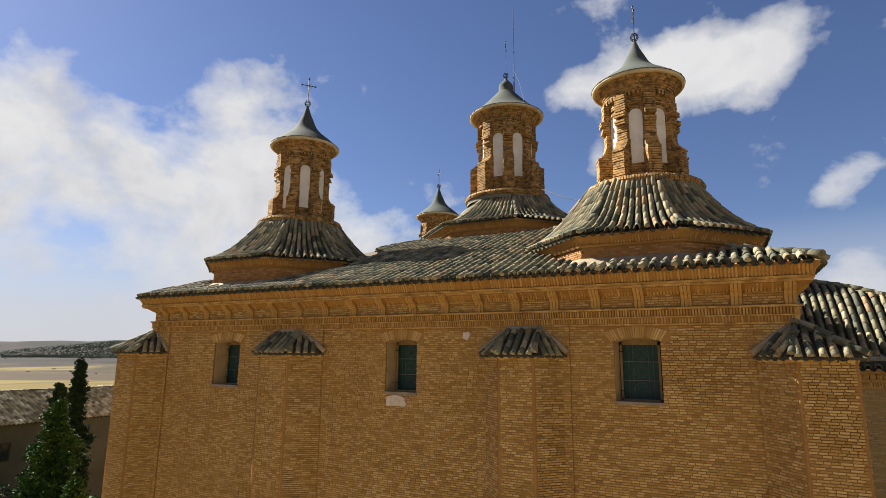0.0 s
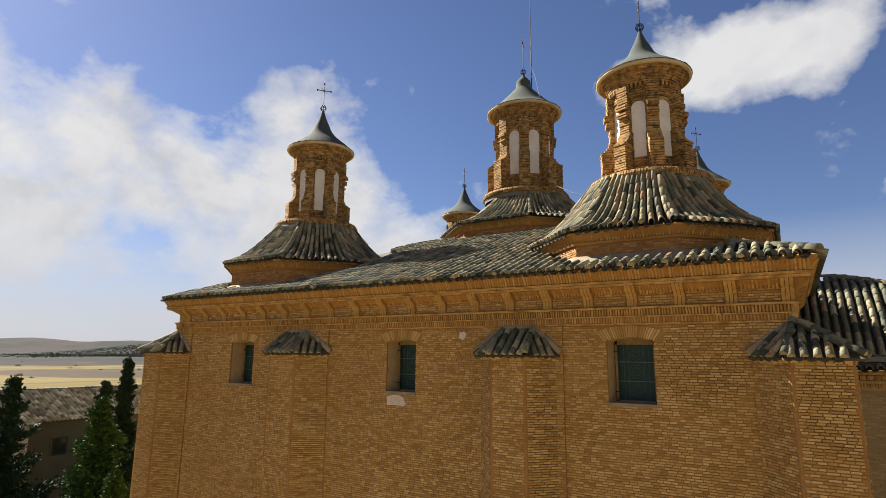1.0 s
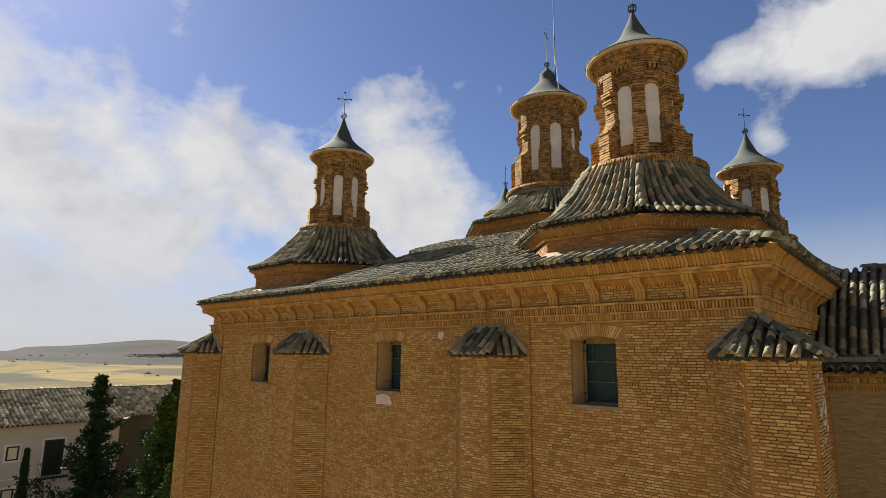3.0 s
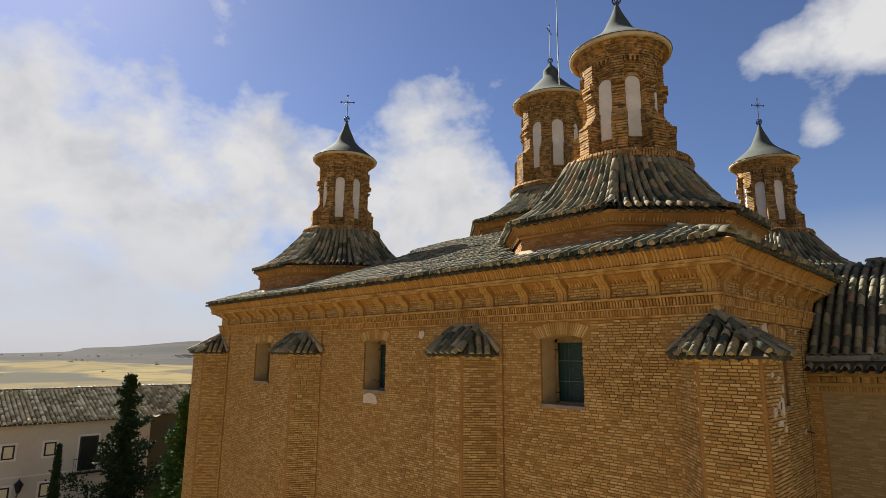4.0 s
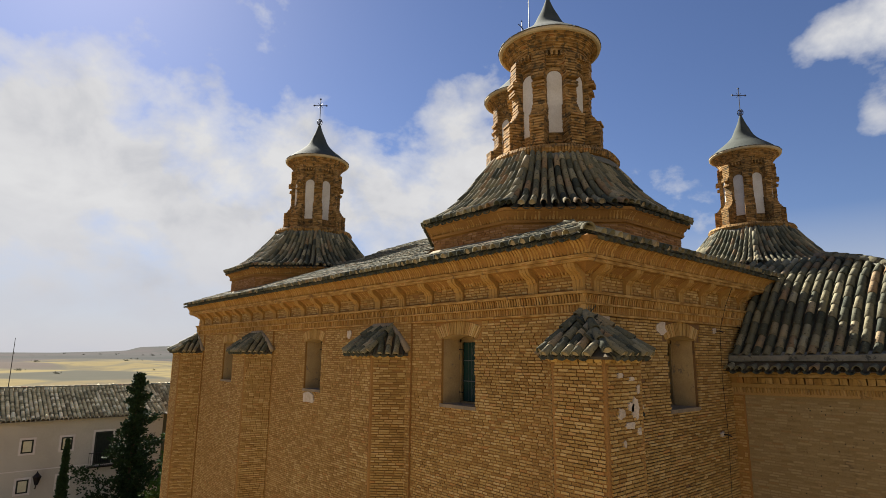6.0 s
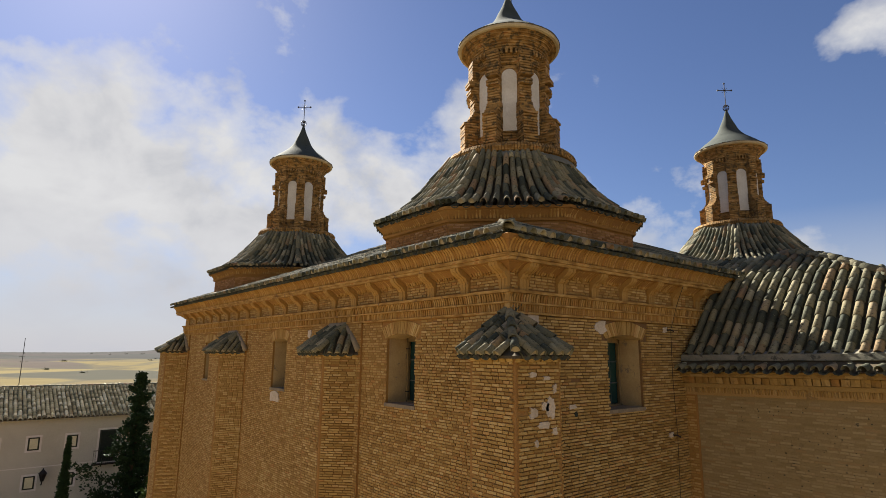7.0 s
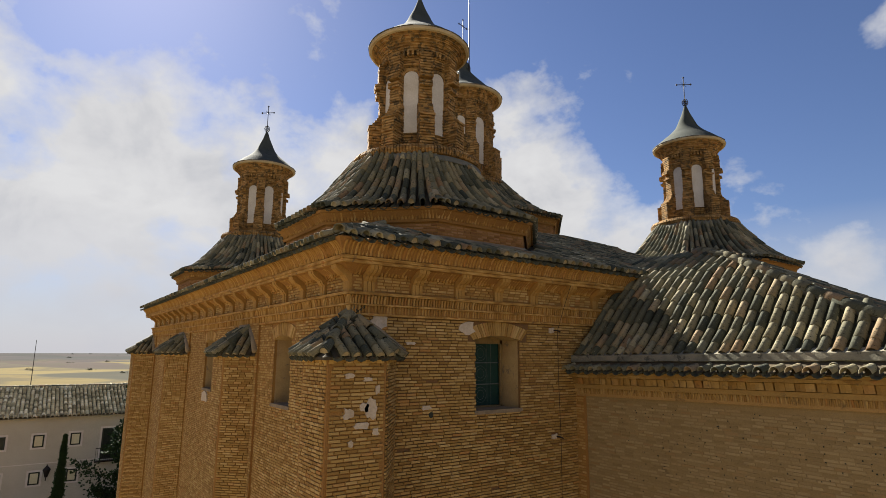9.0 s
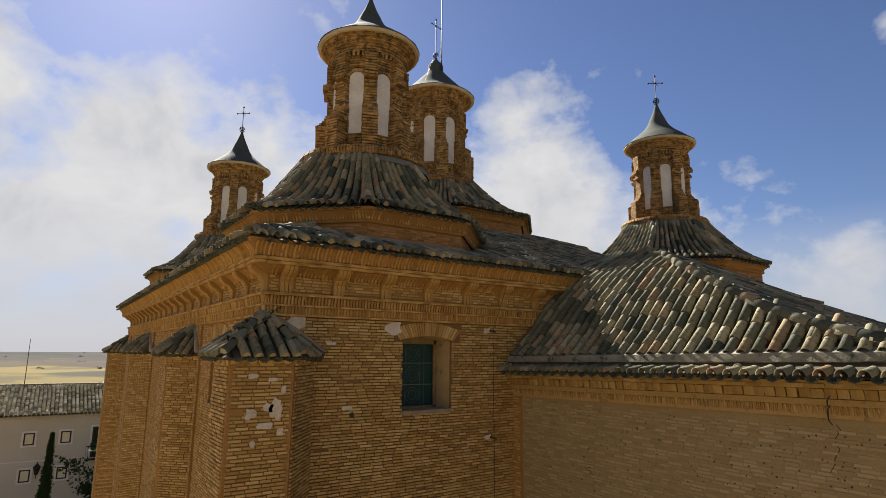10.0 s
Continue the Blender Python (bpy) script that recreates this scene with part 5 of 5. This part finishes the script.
lay_tiles(roof_wing, covers, pans, near=(7.0, 19.2, 12.8), count=300)
hipline = []
for i in range(18):
    xx = 9.9 - 6.9 * i / 17
    z = at_profile(E_PROF, xx)
    yy = 18.46
    while yy < 22.5 and at_profile(S_PROF, yy) + RISE * (xx - X1) < z:
        yy += 0.003
    hipline.append((xx, yy, z + 0.05))
part("hip_tiles", joined([m @ Matrix.Diagonal((1.3, 1.05, 1.3, 1)) for m in along(hipline, (0.5, 0.85, 0), lift=0.03, step=0.34)], COVER, COVER_F), M_TILE, roof_wing, kind="stuff", smooth=True)
mb = Mesh()
mb.tube(hipline, 0.07, 6)
part("hip_bedding", mb, M_BAND, roof_wing, smooth=True)
# eave row set below a lime band
EP = 0.232
ev = [m for k in range(34) for m in along([(X1 + 0.12 + k * EP, 18.36, 12.11 + RISE * k * EP), (X1 + 0.12 + k * EP, 18.80, 12.20 + RISE * k * EP)], (1, 0, 0), step=0.5, lift=0.025)]
for m in ev:
    piece("eave_tile", COVER_ME, m, roof_wing)
ep = [m for k in range(34) for m in along([(X1 + 0.236 + k * EP, 18.36, 12.11 + RISE * k * EP), (X1 + 0.236 + k * EP, 18.80, 12.20 + RISE * k * EP)], (1, 0, 0), step=0.5)]
part("eave_channels", joined(ep, PAN, PAN_F), M_PAN, roof_wing, kind="stuff", smooth=True)
mb = Mesh()
band = []
for i in range(32):
    o = Vector((X1 + 0.05 + 7.75 * i / 31, 18.72, 12.41 + RISE * 7.75 * i / 31))
    for dy, dz in ((-0.03, -0.10), (-0.09, -0.08), (-0.075, 0.035), (0.06, 0.10), (0.12, 0.0)):
        band.append(o + Vector((0, dy + random.uniform(-0.008, 0.008), dz + random.uniform(-0.008, 0.008))))
mb.add(band, [(5 * i + c, 5 * i + 5 + c, 5 * i + 5 + (c + 1) % 5, 5 * i + (c + 1) % 5) for i in range(31) for c in range(5)] + [(4, 3, 2, 1, 0), (155, 156, 157, 158, 159)])
part("lime_band", mb, M_FILLET, roof_wing, "grey lime band above the eave tiles")
# open joints, a crack and a pale patch in the wing's wall
holes = Mesh()
for _ in range(480):
    x = X1 + 0.9 + (WX - X1 - 1.0) * random.random() ** 0.7
    z = 11.55 - 4.0 * random.random() ** 1.2
    w, h = random.uniform(0.006, 0.011), random.uniform(0.012, 0.024)
    holes.box(x - w, x + w, WY0 - 0.0065, WY0 + 0.01, z, z + h)
part("open_joints", holes, M_DARKWOOD, wing_south, "dark open joints between the bricks", kind="stuff")
crack = Mesh()
x, z, pts = 8.10, 12.02, []
while z > 11.05:
    pts.append((x, z))
    x, z = x + random.choice((-0.035, 0.0, 0.0, 0.04)), z - 0.06
for (x0, z0), (x1, z1) in zip(pts, pts[1:]):
    y = WY0 - (0.30 if z1 > 11.99 else 0.19 if z1 > 11.86 else 0.12 if z1 > 11.62 else 0.005)
    crack.add([(x0 - 0.005, y, z0), (x0 + 0.005, y, z0), (x1 + 0.005, y, z1), (x1 - 0.005, y, z1), (x0 - 0.005, y + 0.02, z0), (x0 + 0.005, y + 0.02, z0), (x1 + 0.005, y + 0.02, z1), (x1 - 0.005, y + 0.02, z1)],
              [(3, 2, 1, 0), (4, 5, 6, 7), (0, 1, 5, 4), (1, 2, 6, 5), (2, 3, 7, 6), (3, 0, 4, 7)])
part("wall_crack", crack, M_DARKWOOD, wing_south, "dark jagged crack")

# ---- the farm house ----


def house():
    hx, y0, y1, yb, eave, ridge_x, ridge = -37.6, -26.0, 18.0, 34.0, 8.0, -42.2, 9.7
    bx = -38.7
    h = thing("house", "long cream rendered two-storey house with a tiled roof", "house", (hx, 6, 0))
    mb = Mesh()
    mb.box(-46.5, hx, y0, y1, 0, eave)
    part("wall", mb, M_HOUSE, h)
    # the recessed rear range gets its shade from the render's dark tone
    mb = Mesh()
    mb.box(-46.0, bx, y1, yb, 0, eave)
    part("rear_wall", mb, M_HOUSE_SHADED, h, "rendered rear range with its shade put into the wall colour")
    mb = Mesh()
    mb.add([(hx + 0.45, y0 - 0.3, eave), (hx + 0.45, y1 + 0.2, eave), (bx + 0.5, y1 + 0.9, eave + 0.06), (bx + 0.1, yb, eave + 0.1), (ridge_x, yb, ridge), (ridge_x, y0 - 0.3, ridge), (-46.9, y0 - 0.3, eave), (-46.9, yb, eave)],
           [(0, 1, 5), (1, 2, 4, 5), (2, 3, 4), (5, 4, 7, 6), (0, 5, 6), (3, 7, 4)])
    part("roof", mb, M_DECK, h)
    cov, pan = [], []
    y = y0
    while y < yb - 0.2:
        ex = hx + 0.5 if y < y1 + 0.2 else bx + 0.55 - 0.4 * (y - y1) / (yb - y1)
        cov += along([(ex, y, eave + 0.02), (ridge_x, y, ridge + 0.03)], (0, 1, 0), step=0.36, lift=0.03)
        y += 0.25
    part("roof_tiles", joined([m @ Matrix.Diagonal((1.5, 1, 1.1, 1)) for m in cov], FAR, FAR_F), M_TILE_PALE, h, kind="stuff", smooth=True)
    rt = along([(ridge_x, y0, ridge + 0.06), (ridge_x, yb, ridge + 0.06)], (1, 0, 0), step=0.4, lift=0.04)
    part("ridge_tiles", joined([m @ Matrix.Diagonal((1.3, 1, 1.3, 1)) for m in rt], FAR, FAR_F), M_TILE, h, kind="stuff", smooth=True)

    def win(y, z, w, hh, blind, x=hx):
        mb = Mesh()
        mb.box(x - 0.02, x + 0.03, y - w / 2 - 0.12, y + w / 2 + 0.12, z - 0.12, z + hh + 0.12)
        # rear-range surrounds share the wall's painted-in shade
        wn = part("window", mb, M_SURROUND, h, "square window with white surround") if x == hx else part("window", mb, M_HOUSE_SHADED, h)
        mb = Mesh()
        for a, b, c, d in ((-w / 2, w / 2, 0, 0.08), (-w / 2, w / 2, hh - 0.08, hh), (-w / 2, -w / 2 + 0.09, 0.08, hh - 0.08), (w / 2 - 0.09, w / 2, 0.08, hh - 0.08)):
            mb.box(x, x + 0.06, y + a, y + b, z + c, z + d)
        part("frame", mb, M_DARKWOOD, wn)
        mb = Mesh()
        mb.box(x, x + 0.042, y - w / 2 + 0.09, y + w / 2 - 0.09, z + 0.08, z + hh - 0.08)
        part("pane", mb, M_BLIND if blind else M_PANE, wn)
    for i, (y, b) in enumerate(((-8.7, 0), (-6.6, 1), (-4.5, 0), (-2.4, 0), (-0.3, 1), (1.8, 0), (3.9, 0), (6.0, 1), (8.05, 0), (10.15, 1), (12.25, 1))):
        win(y, 6.06, 0.62, 0.80, b)
        win(y, 3.68, 0.62, 0.80, b)
    win(20.3, 5.9, 0.9, 1.1, 0, bx)
    win(19.6, 3.2, 0.9, 1.2, 0, bx)
    # balcony window
    win(14.35, 4.95, 1.05, 2.1, 0)
    bal = Mesh()
    bal.box(hx, hx + 0.45, 13.5, 15.2, 4.80, 4.88)
    bal.tube([(hx + 0.43, 13.5, 5.75), (hx + 0.43, 15.2, 5.75)], 0.025, 5)
    for k in range(14):
        bal.tube([(hx + 0.43, 13.52 + k * 0.128, 4.86), (hx + 0.43, 13.52 + k * 0.128, 5.75)], 0.012, 4)
    part("balcony", bal, M_IRON, h, "dark iron balcony")
    mb = Mesh()
    mb.box(hx - 0.01, hx + 0.012, y0, y1, 4.98, 5.03)
    part("string_course", mb, M_SURROUND, h)
    return h


house()
lamp = thing("wall_lamp", "black iron lantern on a bracket on the cream house wall", "lamp", (-37.6, 11.0, 4.2))
mb = Mesh()
mb.tube([(-37.6, 10.8, 3.9), (-37.2, 10.8, 3.95), (-37.0, 10.8, 4.2)], 0.03, 6)
part("bracket", mb, M_IRON, lamp)
mb = Mesh()
mb.lathe([(0.10, 4.2), (0.24, 4.65), (0.27, 4.67), (0.06, 4.9), (0.02, 5.0)], 6, (-37.0, 10.8), 0, closed=True)
part("lantern", mb, M_IRON, lamp)
pole = thing("antenna_pole", "thin iron antenna pole rising behind the house ridge", "pole", (-45.4, 9.3, 0))
mb = Mesh()
mb.tube([(-45.4, 9.3, 8.0), (-45.4, 9.3, 13.3)], [0.035, 0.02], 5)
part("shaft", mb, M_IRON, pole)

# ---- trees ----


def foliage(mb, p, way, size):
    """A small spray: three leaf blades round a twig's end."""
    way = way.normalized()
    for k in range(3):
        d = (way + Vector((random.gauss(0, 0.5), random.gauss(0, 0.5), random.gauss(0, 0.4)))).normalized()
        s = d.cross(Vector((random.gauss(0, 1), random.gauss(0, 1), random.gauss(0, 1)))).normalized() * size * 0.26
        q = d * size
        mb.add([p, p + q * 0.5 + s, p + q, p + q * 0.5 - s], [(0, 1, 2, 3)])


def tree(label, at, high, radius, shape, mat, seed, clumps, spread=0.0, name="cypress_tree"):
    """A slender crown of many small sprays round one stem."""
    random.seed(seed)
    x, y = at
    t = thing(name, label, "tree", (x, y, 0))
    stems = [(0.0, 0.0, 0.0, 1.0, 1.0)]
    wood, crown = Mesh(), Mesh()
    for f0, dx, dy, f1, rs in stems:
        foot, elbow, top = Vector((x, y, high * f0 - 0.1)), Vector((x + dx, y + dy, high * (f0 + 0.35 * (f1 - f0)))), Vector((x + dx * 1.15, y + dy * 1.15, high * f1))
        top += Vector((random.uniform(-0.2, 0.2), random.uniform(-0.2, 0.2), 0))
        wood.tube([foot, elbow, top], [0.016 * high * rs + 0.02, 0.010 * high * rs, 0.015], 8)

        def stem(f):
            return foot.lerp(elbow, f / 0.35) if f < 0.35 else elbow.lerp(top, (f - 0.35) / 0.65)
        span = high * (f1 - f0)
        for _ in range(int(clumps * rs * (f1 - f0))):
            f = random.uniform(0.06, 0.985) ** 0.9
            a = random.uniform(0, 2 * math.pi)
            lobe = 0.80 + 0.30 * noise.noise(Vector((math.cos(a) * 1.3 + seed, math.sin(a) * 1.3, f * span * 0.55)))
            r = radius * rs * shape(f) * random.uniform(0.55, 1.0) * lobe * 1.25
            c = stem(f) + Vector((math.cos(a) * r, math.sin(a) * r, 0))
            if random.random() < 0.16:
                wood.tube([stem(max(0.0, f - 0.05)), c], [0.035, 0.008], 4)
            out = Vector((math.cos(a), math.sin(a), 1.3 if spread == 0 else 0.05))
            w = (0.02 + 0.16 * radius * rs * shape(f)) * (1 + spread)
            for _ in range(24):
                o = Vector((random.gauss(0, w), random.gauss(0, w), random.gauss(0, w * (1.3 if spread == 0 else 0.42))))
                foliage(crown, c + o, out + o * 0.5, random.uniform(0.10, 0.22) * (0.55 + 0.14 * radius) * (1 + 0.4 * spread))
    part("trunk", wood, M_BARK, t)
    part("crown", crown, mat, t, kind="stuff")


def limb_tree(label, at, high, radius, shape, mat, seed, limbs, rise, name, leaf=0.16, droop=0.0):
    """A conifer of separate limbs that leave gaps; rise: how steeply limbs climb, droop: how far their ends hang."""
    random.seed(seed)
    x, y = at
    t = thing(name, label, "tree", (x, y, 0))
    wood, crown = Mesh(), Mesh()
    foot = Vector((x, y, -0.1))
    top = Vector((x + random.uniform(-0.25, 0.25), y + random.uniform(-0.25, 0.25), high))
    wood.tube([foot, foot.lerp(top, 0.5) + Vector((0.08, -0.06, 0)), top], [0.018 * high, 0.010 * high, 0.015], 8)
    for i in range(limbs):
        f = 0.08 + 0.90 * ((i + random.random()) / limbs) ** 0.85
        a = i * 2.39996 + random.uniform(-0.5, 0.5)
        reach = radius * shape(f) * random.choice((0.4, 0.6, 0.85, 1.0, 1.4)) * random.uniform(0.85, 1.15)
        way = Vector((math.cos(a), math.sin(a), rise * random.uniform(0.6, 1.3)))
        base = foot.lerp(top, f)
        tip = base + way * reach + Vector((0, 0, -droop * reach * reach))
        mid = base + way * (reach * 0.5)
        wood.tube([base, mid, tip], [0.02 + 0.012 * reach, 0.014, 0.006], 4)
        n = max(5, int(26 * reach / radius + 5))
        for k in range(n):
            g = (k + random.random()) / n
            c = base.lerp(mid, g * 2) if g < 0.5 else mid.lerp(tip, g * 2 - 1)
            w = (0.09 + 0.15 * reach) * (1.0 - 0.55 * g) * (0.75 + 0.5 * random.random())
            for _ in range(11):
                o = Vector((random.gauss(0, w), random.gauss(0, w), random.gauss(0, w * 0.7)))
                foliage(crown, c + o, way * 0.6 + o + Vector((0, 0, 0.25 - droop)), leaf * random.uniform(0.6, 1.3))
    part("trunk", wood, M_BARK, t)
    part("crown", crown, mat, t, kind="stuff")


def slim(f):
    return min(1.0, (1 - f) * 1.25 + 0.02) * (0.6 + 0.4 * min(1, f * 4))


def cone_crown(f):
    return min(1.0, (1 - f) * 1.25 + 0.04) * (0.7 + 0.3 * min(1, f * 5))


def spire(f):
    return (1 - f) ** 1.35 + 0.06


def fir(f):
    return min(1.0, (1 - f) ** 0.9 * 1.05 + 0.02)


limb_tree("tall dark green cypress with a ragged pointed crown", (-34.4, 21.7), 12.1, 1.15, cone_crown, M_CYPRESS, 11, 110, 1.0, "cypress_tree", 0.15)
limb_tree("dark green cypress behind a lighter fir", (-29.8, 17.9), 10.9, 1.1, cone_crown, M_CYPRESS, 12, 100, 1.0, "cypress_tree", 0.15)
limb_tree("dark ragged conifer with forked side limbs", (-33.6, 15.2), 11.1, 3.0, spire, M_CYPRESS, 13, 72, 0.5, "conifer_tree", 0.18)
tree("slender dark green cypress in front of the house", (-30.8, 11.25), 7.6, 0.42, slim, M_CYPRESS, 14, 620)
limb_tree("yellow-green fir with drooping branch sprays", (-26.6, 16.3), 10.3, 2.4, fir, M_FIR, 15, 125, 0.12, "fir_tree", 0.17, 0.06)
limb_tree("young yellow-green fir beside the church", (-23.4, 15.4), 7.4, 1.6, fir, M_FIR, 16, 90, 0.12, "fir_tree", 0.15, 0.06)
tree("small cypress near the house's rear range", (-32.0, 18.8), 6.8, 0.42, slim, M_CYPRESS, 18, 300)
random.seed(5)

# ---- scrub and woods in the fields ----
scrub = Mesh()
for _ in range(70):
    a = radians(random.uniform(140, 186))
    r = random.uniform(330, 2300)
    x, y = r * math.cos(a), r * math.sin(a)
    z = ground_height(x, y)
    size = random.uniform(0.4, 1.0) * (1 + r / 1600)
    for _ in range(40):
        o = Vector((random.gauss(0, size * 0.9), random.gauss(0, size * 0.9), abs(random.gauss(0, size * 0.6))))
        foliage(scrub, Vector((x, y, z - 0.2)) + o, o * 0.4 + Vector((0, 0, 0.6)), size * 0.55)
tagged(part("scrub", scrub, M_SCRUB), "dark scattered bushes along the field edges", "bush", kind="stuff")
woods = Mesh()
for _ in range(8000):
    a = radians(random.triangular(120, 160, 146))
    r = random.uniform(1650, 2500)
    x, y = r * math.cos(a), r * math.sin(a)
    z = ground_height(x, y)
    for _ in range(3):
        o = Vector((random.gauss(0, 9), random.gauss(0, 9), random.uniform(-2, 0.5)))
        foliage(woods, Vector((x, y, z)) + o, Vector((0, 0, 1)) + o * 0.03, random.uniform(2.5, 5))
tagged(part("far_woods", woods, M_WOODS), "dark green pine woods on a far ridge", "woods", kind="stuff")
